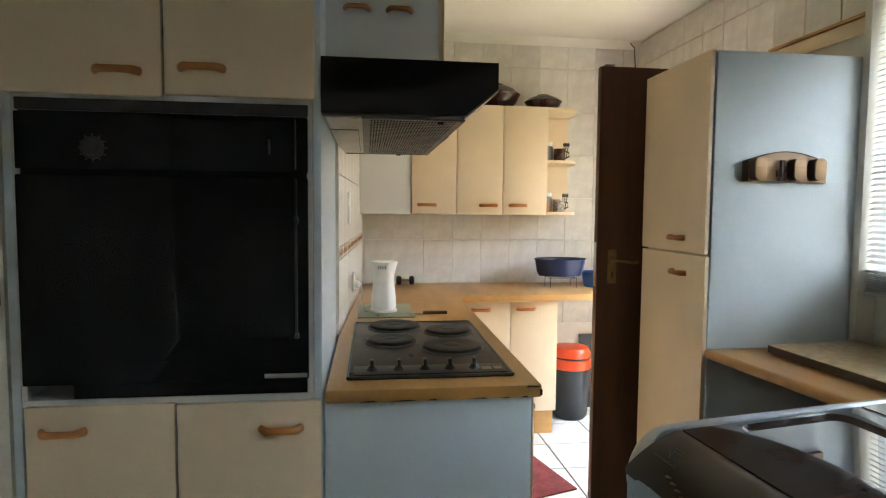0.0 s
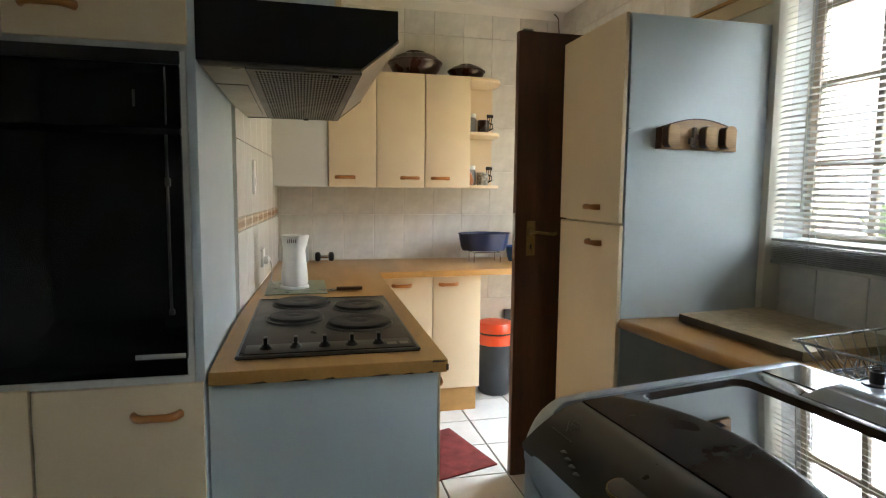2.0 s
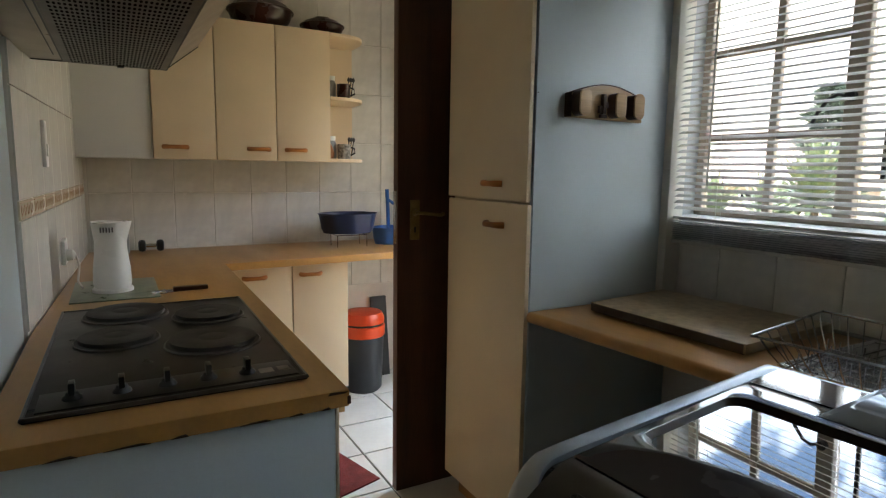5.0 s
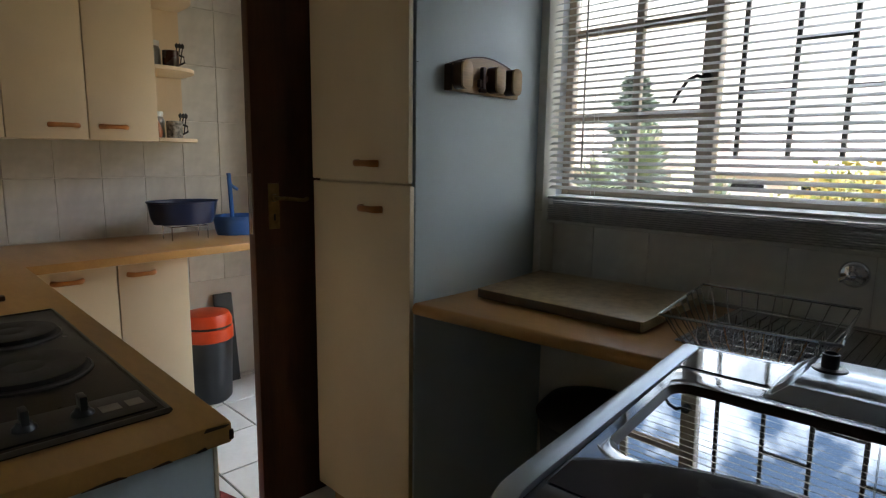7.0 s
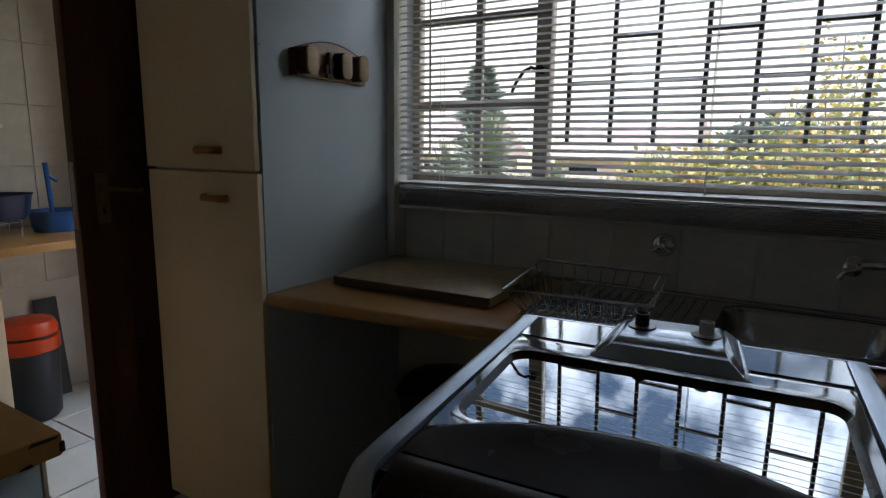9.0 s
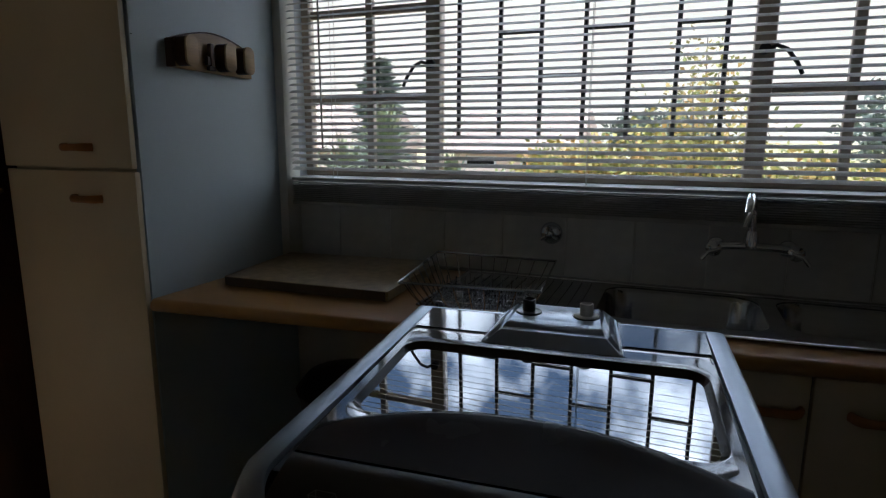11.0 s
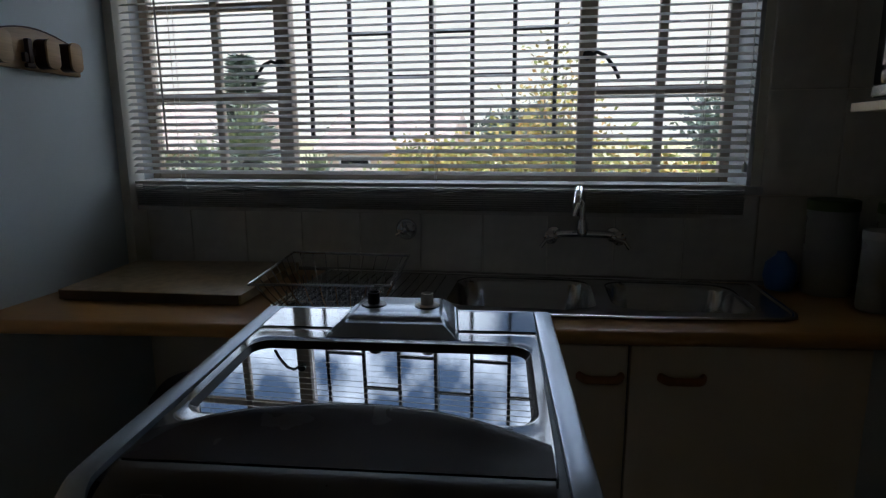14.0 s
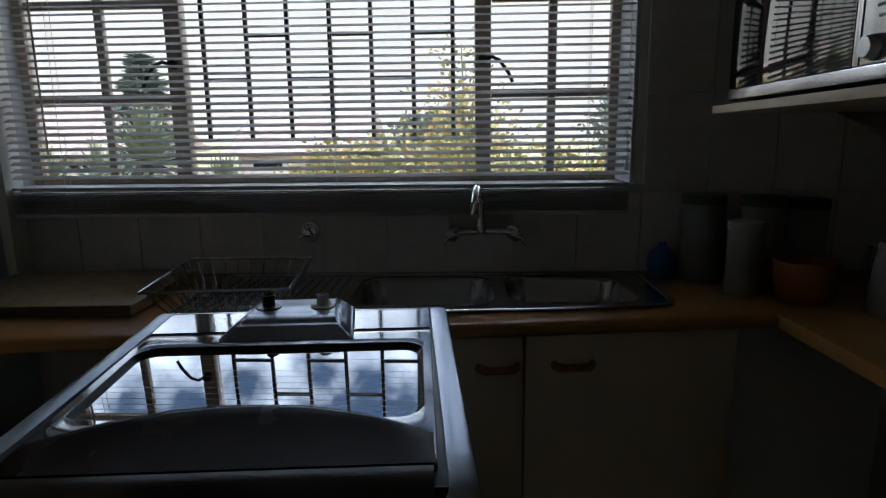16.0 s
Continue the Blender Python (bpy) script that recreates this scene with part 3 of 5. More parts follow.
# hob
hob = thing("electric_hob", "dark brown enamel hob with four solid hotplates and five knobs", "hob", (0.295, 2.215, 0.90))
part("tray", prism([(0.037, 1.782), (0.549, 1.782), (0.560, 2.65), (0.045, 2.65)], "z", 0.9005, 0.909, 0.003), HOBMETAL, hob)
part("rim", join(tube([(0.038, 1.783, 0.908), (0.548, 1.783, 0.908), (0.559, 2.649, 0.908), (0.046, 2.649, 0.908)], 0.005, 6, 1, True)), DARKSTEEL, hob, "thin metal rim")
part("control_strip", box(0.055, 1.80, 0.909, 0.535, 1.90, 0.9125, 0.002), BLACKPAINT, hob)
for x, y, r in ((0.405, 2.13, 0.104), (0.43, 2.42, 0.090), (0.19, 2.25, 0.088), (0.214, 2.53, 0.104)):
    p = part("hotplate", lathe([(r + 0.008, 0), (r + 0.008, 0.005), (r, 0.006), (r, 0.016), (r - 0.008, 0.018), (r * 0.42, 0.018), (r * 0.38, 0.0165), (r * 0.32, 0.0165), (r * 0.28, 0.018), (0, 0.018)], (x, y, 0.909), 40), PLATE, hob)
    part("ring", lathe([(r + 0.012, 0), (r + 0.012, 0.004), (r + 0.009, 0.0055), (r + 0.009, 0)], (x, y, 0.9092), 40), DARKSTEEL, p, "thin steel ring")
for x in (0.112, 0.196, 0.278, 0.357, 0.436):
    k = part("knob", lathe([(0.018, 0), (0.017, 0.004), (0.012, 0.008), (0.010, 0.014), (0, 0.015)], (x, 1.85, 0.9128), 20), BLACKPLASTIC, hob)
    part("grip", box(x - 0.0055, 1.836, 0.922, x + 0.0055, 1.864, 0.946, 0.002), BLACKPLASTIC, k)
part("label_plate", box(0.46, 1.83, 0.9128, 0.49, 1.86, 0.9135, 0), GREYMESH, hob)
part("label_plate", box(0.50, 1.83, 0.9128, 0.525, 1.86, 0.9135, 0), GREYMESH, hob)

# extractor hood, seen from its end
hood = thing("extractor_hood", "black extractor hood with perforated grease filter above the hob", "extractor hood", (0.2, 2.2, 1.67))
sec = [(-0.03, 1.682), (0.374, 1.682), (0.470, 1.760), (0.470, 1.834), (-0.03, 1.834)]
part("canopy", prism(sec, "y", 1.70, 2.78, 0.002), BLACKPAINT, hood)
part("lip_edge", prism([(0.372, 1.677), (0.380, 1.677), (0.478, 1.757), (0.472, 1.760)], "y", 2.7855, 2.790), BLACKPLASTIC, hood, "dark edge of the lip")
part("sloped_front", prism([(0.379, 1.680), (0.474, 1.757), (0.474, 1.766), (0.372, 1.683)], "y", 1.712, 2.785), LIP, hood, "pale sloping lip")
part("underside", box(-0.026, 1.712, 1.674, 0.374, 2.78, 1.6815, 0.001), GREYMESH, hood, "grey metal underside")
part("light_cover", box(-0.018, 1.72, 1.6712, 0.082, 2.77, 1.6735, 0.001), LIP, hood, "smoked lamp cover")
filt = part("grease_filter", box(0.087, 1.722, 1.6690, 0.372, 2.77, 1.6738, 0.001), FILTERMETAL, hood, "perforated grease filter")
# flat dark plates paint the shade inside the filter's holes
hb = bmesh.new()
for i in range(27):
    for j in range(30):
        x, y = 0.109 + i * 0.0093, 1.748 + j * 0.0343
        ring8 = [hb.verts.new((x + 0.0031 * math.copysign(abs(math.cos(a)) ** 0.7, math.cos(a)), y + 0.0115 * math.sin(a), 1.6684)) for a in [math.pi * (k + 0.5) / 4 for k in range(8)]]
        hb.faces.new(ring8[::-1])
hp_ob = part("perforation", hb, FILTERHOLE, filt, "dark plates painting the shade of the filter holes")
hp_ob["kind"] = "stuff"
part("seam", box(0.083, 1.715, 1.6685, 0.0865, 2.775, 1.6735, 0), BLACKPLASTIC, hood, "dark seam beside the filter")
part("seam", box(0.3725, 1.715, 1.6685, 0.376, 2.775, 1.6735, 0), BLACKPLASTIC, hood, "dark seam beside the filter")
part("seam", box(-0.018, 2.775, 1.6685, 0.376, 2.7785, 1.6735, 0), BLACKPLASTIC, hood, "dark rear seam")
lampcover = part("lamp_window", box(-0.012, 1.975, 1.6690, 0.066, 2.66, 1.6708, 0.002), LIP, hood, "smoked lamp window")
part("lamp_seam", join(box(-0.018, 1.969, 1.6692, 0.069, 1.974, 1.6712, 0), box(0.067, 1.974, 1.6692, 0.070, 2.66, 1.6712, 0)), BLACKPLASTIC, lampcover, "dark seam round the lamp window")
part("catch", box(0.30, 1.742, 1.662, 0.318, 1.762, 1.6694, 0.002), BLACKPLASTIC, hood)
part("catch", box(0.23, 2.745, 1.662, 0.25, 2.765, 1.6694, 0.002), BLACKPLASTIC, hood)

aboveh = thing("wall_cabinet", "cream wall cabinet above the extractor hood", "cabinet", (0.14, 2.3, 1.836), group="wall cabinets")
part("body", box(-0.03, 1.90, 1.836, 0.318, 2.78, 2.36, 0.003), WHITEDOOR, aboveh)
part("side_edge", box(0.319, 1.90, 1.838, 0.337, 2.78, 2.36, 0.003), CREAM, aboveh)
for x in (0.066, 0.197):
    part("handle", bow_handle((x, 1.899, 2.03), (1, 0, 0), (0, -1, 0), 0.075, 0.006), HANDLE, aboveh, "varnished wooden bow handle")

# far wall cabinets
YU = 3.765
for x0, x1, hx in ((0.378, 0.664, 0.475), (0.668, 0.967, 0.875), (0.971, 1.263, 1.07)):
    c = thing("wall_cabinet", "cream laminate wall cabinet with a wooden bow handle", "cabinet", ((x0 + x1) / 2, 3.95, 1.388), group="wall cabinets")
    part("body", box(x0, YU + 0.019, 1.389, x1, YF - 0.008, 2.085, 0.001), CREAM, c)
    door_panel(x0, 1.388, x1, 2.086, YU, c, handle=(hx, 1.447))
cf = thing("wall_cabinet", "plain white corner panel of the wall cabinets", "cabinet", (0.2, 3.95, 1.388), group="wall cabinets")
part("body", box(0.0515, YU + 0.0305, 1.389, 0.374, YF - 0.008, 2.085, 0.001), WHITEDOOR, cf)
part("front_panel", box(0.0515, YU + 0.012, 1.388, 0.374, YU + 0.030, 2.086, 0.003), WHITEDOOR, cf, "plain white front panel")
osh = thing("open_shelf_unit", "cream open corner shelf with rounded shelves holding jars", "shelf", (1.39, 3.95, 1.388))


def quarter(z0, z1):
    pts = [(1.268, 4.115)] + [(1.268 + 0.25 * math.sin(radians(a)) ** 0.6, 4.115 - 0.34 * math.cos(radians(a)) ** 0.6) for a in range(0, 91, 9)]
    return prism(pts, "z", z0, z1, 0.002)


for z in (1.389, 1.728, 2.068):
    part("shelf", quarter(z, z + 0.018), CREAM, osh)
part("back", box(1.268, 4.1155, 1.389, 1.518, 4.1195, 2.086, 0), CREAM, osh)
for z in (1.391, 1.730):
    part("edge_tip", box(1.50, 4.06, z, 1.535, 4.115, z + 0.014, 0.002), WHITEPLASTIC, osh, "white shelf end")

# tall cabinet by the back door
tc = thing("tall_cabinet", "tall cream larder cabinet with a white side panel", "cabinet", (1.7, 2.35, 0))
part("side_panel", box(1.372, 2.075, 0.0, 2.036, 2.093, 2.0, 0.002), WHITEPANEL, tc, "plain pale side panel")
part("body", box(1.380, 2.095, 0.1, 2.036, 2.584, 1.998, 0.001), CREAM, tc)
door_side(2.082, 1.256, 2.586, 2.012, 1.350, -1, tc, handle=(2.27, 1.312))
door_side(2.078, 0.11, 2.586, 1.248, 1.353, -1, tc, handle=(2.255, 1.172))
part("plinth", box(1.42, 2.096, 0, 2.03, 2.58, 0.098, 0), BEECHX, tc)
part("top_edge", box(1.375, 2.078, 2.0005, 2.03, 2.58, 2.009, 0.002), WHITEPANEL, tc)
part("hinge", box(1.374, 2.0735, 1.60, 1.379, 2.0755, 1.602, 0), BLACKPLASTIC, tc)

# pelmet strip on the window wall
rail = thing("curtain_rail", "cream wooden curtain rail above the tall cabinet", "curtain rail", (2.03, 2.4, 2.12))
part("strip", box(2.018, 2.14, 2.185, 2.039, 2.70, 2.20, 0.003), BEECHX, rail)
part("board", box(2.026, 2.14, 2.12, 2.039, 2.69, 2.184, 0.003), CREAM, rail)

# worktop of the window side; its front runs a little out of square
WA, WB = Vector((1.370, 2.072, 0)), Vector((1.590, -0.186, 0))
w_dir = (WB - WA).normalized()
w_out = Vector((w_dir.y, -w_dir.x, 0))      # towards the room


def front_at(y, out=0.0):
    p = WA + w_dir * ((y - WA.y) / w_dir.y) + w_out * out
    return (p.x, p.y)


wt2 = thing("worktop", "beech laminate worktop under the window with a rounded front edge", "worktop", (1.7, 0.65, 0.86))
deckpoly = [front_at(2.072), front_at(-0.186), (0.55, -0.205), (0.55, YB + 0.003), (XW - 0.009, YB + 0.003), (XW - 0.009, 0.10), (1.668, 0.10), (1.628, 0.935), (XW - 0.009, 0.935), (XW - 0.009, 2.072)]
part("top", prism(deckpoly, "z", 0.862, 0.90, 0.005), BEECH, wt2)
part("nosing", tube([(*front_at(2.070, -0.004), 0.881), (*front_at(0.9, -0.004), 0.881), (*front_at(-0.182, -0.004), 0.881)], 0.0185, 12), BEECH, wt2, "rounded beech front edge")
# grey strip along the line where worktop and wall meet
part("upstand", box(XW - 0.024, -0.78, 0.901, XW - 0.008, 2.036, 0.912, 0.003), BACKDARK, wt2, "thin grey strip along the wall")

sinkbase = thing("base_cabinet", "cream sink base cabinet with two doors", "cabinet", (1.8, 0.2, 0))


def plan_slab(y0, y1, o0, o1, z0, z1, bev=0.003):
    return prism([front_at(y0, o0), front_at(y1, o0), front_at(y1, o1), front_at(y0, o1)], "z", z0, z1, bev)


part("carcass", plan_slab(0.985, -0.105, -0.42, -0.046, 0.1, 0.72, 0), BACKDARK, sinkbase)
for y0, y1, hy in ((0.985, 0.448, 0.513), (0.443, -0.105, 0.322)):
    d = part("door", plan_slab(y0, y1, -0.045, -0.027, 0.12, 0.852), CREAM, sinkbase)
    part("handle", bow_handle((*front_at(hy, -0.0265), 0.775), w_dir, w_out, 0.10), HANDLE, d, "varnished wooden bow handle")
part("end_panel", plan_slab(1.008, 0.987, -0.42, -0.03, 0.0, 0.861, 0.001), WHITEDOOR, sinkbase)
part("plinth", plan_slab(0.985, -0.105, -0.10, -0.085, 0, 0.098, 0), BEECHX, sinkbase)

# stainless double sink with drainer, dropped into the worktop
sink = thing("double_sink", "stainless steel double bowl sink with ribbed drainer", "sink", (1.82, 0.66, 0.90))


def bowl(x0, y0, x1, y1, depth, r=0.07):
    bm = bmesh.new()
    levels = [(0.0, 0.010), (0.0, 0.0), (0.006, -0.012), (0.014, -depth + 0.03), (0.04, -depth), (0.15, -depth - 0.004)]
    rings = []
    for inset, z in levels:
        pts = roundrect(x0 + inset, y0 + inset, x1 - inset, y1 - inset, max(0.012, min(r, (x1 - x0) / 2 - inset - 0.004)), 6)
        rings.append([bm.verts.new((px, py, 0.9 + z)) for px, py in pts])
    for p, q in zip(rings[1:], rings[2:]):
        for i in range(len(p)):
            j = (i + 1) % len(p)
            bm.faces.new((p[i], p[j], q[j], q[i]))
    bm.faces.new(rings[-1])
    for v in rings[0]:
        bm.verts.remove(v)
    return bm


def plate_with_holes(outer, holes, z0, z1):
    """A flat plate with rectangular-ish holes, cut by a grid fill."""
    bm = bmesh.new()
    edges = []
    for loop in (outer, *holes):
        vs = [bm.verts.new((x, y, z1)) for x, y in loop]
        edges += [bm.edges.new((vs[i], vs[(i + 1) % len(vs)])) for i in range(len(vs))]
    bmesh.ops.triangle_fill(bm, use_beauty=True, use_dissolve=False, edges=edges)
    ext = bmesh.ops.extrude_face_region(bm, geom=bm.faces[:])
    for v in ext["geom"]:
        if isinstance(v, bmesh.types.BMVert):
            v.co.z = z0
    return bm


B1, B2 = (1.655, 0.515, 1.99, 0.915), (1.682, 0.115, 1.99, 0.475)
RIM = [(1.578, 1.36), (1.585, 0.90), (1.61, 0.41), (1.648, 0.085), (1.662, 0.052), (1.695, 0.04), (2.0, 0.04), (2.02, 0.055), (2.02, 1.345), (2.005, 1.36)]
part("deck", plate_with_holes(RIM, [roundrect(*B1, 0.07)[::-1], roundrect(*B2, 0.07)[::-1]], 0.9005, 0.906), STEEL, sink)
for b, dep in ((B1, 0.16), (B2, 0.16)):
    o = part("bowl", bowl(*b, dep), STEEL, sink)
    part("drain", lathe([(0, 0), (0.035, 0), (0.035, 0.003), (0.02, 0.0035), (0.018, 0.001), (0, 0.001)], ((b[0] + b[2]) / 2, (b[1] + b[3]) / 2, 0.7375), 20), CHROME, o)
part("rim", tube([(x, y, 0.906) for x, y in RIM], 0.008, 10, 0.6, True), CHROME, sink, "bright rolled rim")
for i in range(13):
    y = 0.965 + i * 0.029
    part("drainer_rib", tube([(1.64, y, 0.9055), (1.655, y, 0.908), (1.97, y, 0.908), (1.985, y, 0.9055)], 0.005, 6, 0.8), STEEL, sink)

# wall mixer tap and stop valve
tap = thing("wall_mixer_tap", "chrome wall-mounted kitchen mixer with a swan neck spout", "tap", (1.97, 0.53, 1.0))
YTAP = 0.542
part("body", join(tube([(1.985, 0.43, 1.043), (1.985, 0.47, 1.05), (1.985, YTAP, 1.052), (1.985, 0.60, 1.05), (1.985, 0.64, 1.043)], 0.012, 12), lathe([(0.017, 0), (0.02, 0.02), (0.014, 0.05), (0, 0.05)], (1.985, YTAP, 1.045), 16)), CHROME, tap)
part("spout", tube([(1.985, YTAP, 1.08), (1.985, YTAP, 1.14), (1.983, YTAP + 0.002, 1.165), (1.965, YTAP + 0.008, 1.187), (1.93, YTAP + 0.015, 1.192), (1.895, YTAP + 0.02, 1.18), (1.872, YTAP + 0.024, 1.155), (1.868, YTAP + 0.025, 1.12)], 0.0105, 12), CHROME, tap)
for y in (0.445, 0.625):
    part("wall_flange", lathe([(0.024, 0), (0.022, 0.008), (0.011, 0.01), (0.011, 0.05), (0, 0.05)], (2.033, y, 1.043), 18, "-x"), CHROME, tap)
    s = -1 if y < 0.5 else 1
    h = part("tap_head", lathe([(0.01, 0), (0.013, 0.015), (0.02, 0.02), (0.021, 0.028), (0.014, 0.034), (0, 0.036)], (1.985, y + s * 0.01, 1.043), 16, "-x"), CHROME, tap)
    part("lever", tube([(1.955, y, 1.043), (1.945, y + s * 0.025, 1.035), (1.94, y + s * 0.04, 1.015)], 0.006, 8), CHROME, h)
valve = thing("stop_valve", "chrome stop valve with cross handle on the tiles", "valve", (2.0, 1.10, 1.0))
part("flange", lathe([(0.036, 0), (0.034, 0.006), (0.026, 0.012), (0.012, 0.016), (0.012, 0.03), (0, 0.03)], (2.033, 1.10, 1.047), 26, "-x"), CHROME, valve)
hx = [tube([(1.992, 1.10 + 0.028 * math.cos(a), 1.047 + 0.028 * math.sin(a)), (1.992, 1.10, 1.047)], 0.007, 8, 1, False, [1.0, 0.7]) for a in (radians(90), radians(210), radians(330))]
part("cross_handle", join(lathe([(0.012, 0), (0.012, 0.018), (0, 0.02)], (2.004, 1.10, 1.047), 16, "-x"), *hx), CHROME, valve)

# ---- venetian blind ----
blind = thing("venetian_blind", "white aluminium venetian blind with tilted open slats", "blind", (1.995, 1.06, 1.10))
BY0, BY1, BX = 0.086, 2.036, 1.995
part("headrail", box(1.975, BY0, 2.262, 2.02, BY1, 2.30, 0.003), SLAT, blind)


def slat_mesh(w=0.026, tilt=-26.0):
    bm = bmesh.new()
    rows = []
    for i in range(5):
        u = -0.5 + i / 4
        x, z = u * w, 0.0006 * (1 - 4 * u * u)
        a = radians(tilt)
        rows.append((x * math.cos(a) + z * math.sin(a), -x * math.sin(a) + z * math.cos(a)))
    lo = [[bm.verts.new((x, y, z)) for x, z in rows] for y in (BY0 - 1.06, BY1 - 1.06)]
    for i in range(4):
        bm.faces.new((lo[0][i], lo[0][i + 1], lo[1][i + 1], lo[1][i]))
    return bm


slat_me = finish("slat", slat_mesh(), SLAT)
nslat = 46
for i in range(nslat):
    o = new("slat", slat_me)
    o.parent = blind
    o.location = (0, 0, 1.232 + i * 0.0224 - 1.10)
    o.rotation_euler = (random.uniform(-0.0012, 0.0012), random.uniform(-0.02, 0.02), 0)
for i in range(10):
    o = new("slat", slat_me)
    o.parent = blind
    o.location = (random.uniform(-0.002, 0.002), 0, 1.124 + i * 0.0068 - 1.10)
    o.rotation_euler = (0, radians(24) + random.uniform(-0.03, 0.03), 0)
part("bottom_rail", box(1.981, BY0, 1.104, 2.009, BY1, 1.118, 0.003), SLAT, blind)
part("stack_rail", box(1.981, BY0, 1.192, 2.009, BY1, 1.202, 0.003), SLAT, blind)
for y in (0.215, 0.995, 1.861):
    for dx in (-0.013, 0.013):
        part("ladder_cord", tube([(BX + dx, y, 1.11), (BX + dx, y, 2.265)], 0.0009, 5), CORD, blind)
part("tilt_wand", tube([(1.972, 1.90, 2.26), (1.97, 1.897, 1.8), (1.968, 1.893, 1.305)], 0.003, 6), CORD, blind, "thin tilt wand")
part("pull_cord", tube([(1.972, 0.108, 2.26), (1.97, 0.104, 1.6), (1.968, 0.102, 1.27)], 0.0015, 5), CORD, blind)
part("cord_tassel", lathe([(0.002, 0.03), (0.006, 0.022), (0.008, 0.0), (0, 0)], (1.968, 0.102, 1.24), 10), WHITEPLASTIC, blind)

# ---- washing machine ----
WM = (1.347, 0.943, 0.0)
wm = thing("washing_machine", "grey top-loading washing machine with a dark glass lid", "washing machine", WM, 4.2)


def wm_outline(inset):
    """Plan outline, front at -x, sides widening slightly towards a rounded front."""
    half = lambda x: 0.3065 + 0.010 * min(1.0, -x / 0.6)
    pts = [(-inset * 0.3, -0.3065 + inset), (-inset * 0.3, 0.3065 - inset)]
    pts += [(-0.05 * i, half(-0.05 * i) - inset) for i in range(1, 12)]
    hf = half(-0.6)
    for i in range(13):
        a = radians(90 * i / 12)
        pts.append((-0.60 - (0.10 - inset) * math.sin(a), hf - inset - 0.075 * (1 - math.cos(a))))
    for i in range(1, 12):
        y = hf - 0.075 - inset - 2 * (hf - 0.075 - inset) * i / 12
        pts.append((-0.70 + inset - 0.022 * (1 - (y / 0.27) ** 2), y))
    for i in range(13):
        a = radians(90 - 90 * i / 12)
        pts.append((-0.60 - (0.10 - inset) * math.sin(a), -hf + inset + 0.075 * (1 - math.cos(a))))
    pts += [(-0.05 * i, -half(-0.05 * i) + inset) for i in range(11, 0, -1)]
    return pts


def wm_top(x):
    """Height of the deck: sloping gently forwards, then falling over the panel at the front."""
    d = max(0.0, -0.592 - x)
    return 0.984 + 0.05 * x - 0.25 * d - 2.8 * d * d


def loft(outlines, cap=True):
    bm = bmesh.new()
    rings = [[bm.verts.new(p) for p in o] for o in outlines]
    for p, q in zip(rings, rings[1:]):
        for i in range(len(p)):
            j = (i + 1) % len(p)
            bm.faces.new((p[i], p[j], q[j], q[i]))
    if cap:
        bm.faces.new(rings[0][::-1])
    return bm


o0 = wm_outline(0.0)
def ring(pts, z=None, dz=0.0):
    return [(x, y, (wm_top(x) + dz) if z is None else z) for x, y in pts]
part("cabinet", loft([ring(o0, 0.03), ring(o0, 0.80), ring(o0, None, -0.045)]), WMGREY, wm, local=True)
part("top_frame", loft([ring(wm_outline(0.002), None, -0.043), ring(wm_outline(-0.002), None, -0.034), ring(wm_outline(0.0), None, -0.014), ring(wm_outline(0.004), None, -0.004), ring(wm_outline(0.011), None, 0.0), ring(wm_outline(0.034), None, 0.0005), ring(wm_outline(0.0365), None, -0.001), ring(wm_outline(0.0370), None, -0.010)], False), WMGREY, wm, "silver grey top frame", local=True)
part("inner_gutter", loft([[(x, y, wm_top(x) - 0.011) for x, y in wm_outline(0.030)], [(x, y, wm_top(x) - 0.013) for x, y in wm_outline(0.20)]], False), BLACKPLASTIC, wm, "dark gap beside the lid", local=True)


def deck(x0, x1, y0, y1, dz, nx=14, ny=10):
    """A sheet that follows the deck's height, with turned-down edges."""
    bm = bmesh.new()
    g = []
    for i in range(nx + 1):
        x = x0 + (x1 - x0) * i / nx
        g.append([bm.verts.new((x, y0 + (y1 - y0) * j / ny, wm_top(x) + dz)) for j in range(ny + 1)])
    for i in range(nx):
        for j in range(ny):
            bm.faces.new((g[i][j], g[i + 1][j], g[i + 1][j + 1], g[i][j + 1]))
    ext = bmesh.ops.extrude_face_region(bm, geom=bm.faces[:])
    for v in ext["geom"]:
        if isinstance(v, bmesh.types.BMVert):
            v.co.z -= 0.012
    return bm


def even_loop(x0, y0, x1, y1, r, m=16, n=6):
    """A rounded rectangle with as many points on every side, whatever its size."""
    pts = []
    corners = ((x1 - r, y1 - r, 0), (x0 + r, y1 - r, 90), (x0 + r, y0 + r, 180), (x1 - r, y0 + r, 270))
    for c, (cx, cy, a0) in enumerate(corners):
        arc = [(cx + r * math.cos(radians(a0 + 90 * i / n)), cy + r * math.sin(radians(a0 + 90 * i / n))) for i in range(n + 1)]
        nx, ny, na = corners[(c + 1) % 4]
        nxt = (nx + r * math.cos(radians(na)), ny + r * math.sin(radians(na)))
        pts += arc + [(arc[-1][0] + (nxt[0] - arc[-1][0]) * i / m, arc[-1][1] + (nxt[1] - arc[-1][1]) * i / m) for i in range(1, m)]
    return pts


def on_deck(pts, dz):
    return [(x, y, wm_top(x) + dz) for x, y in pts]


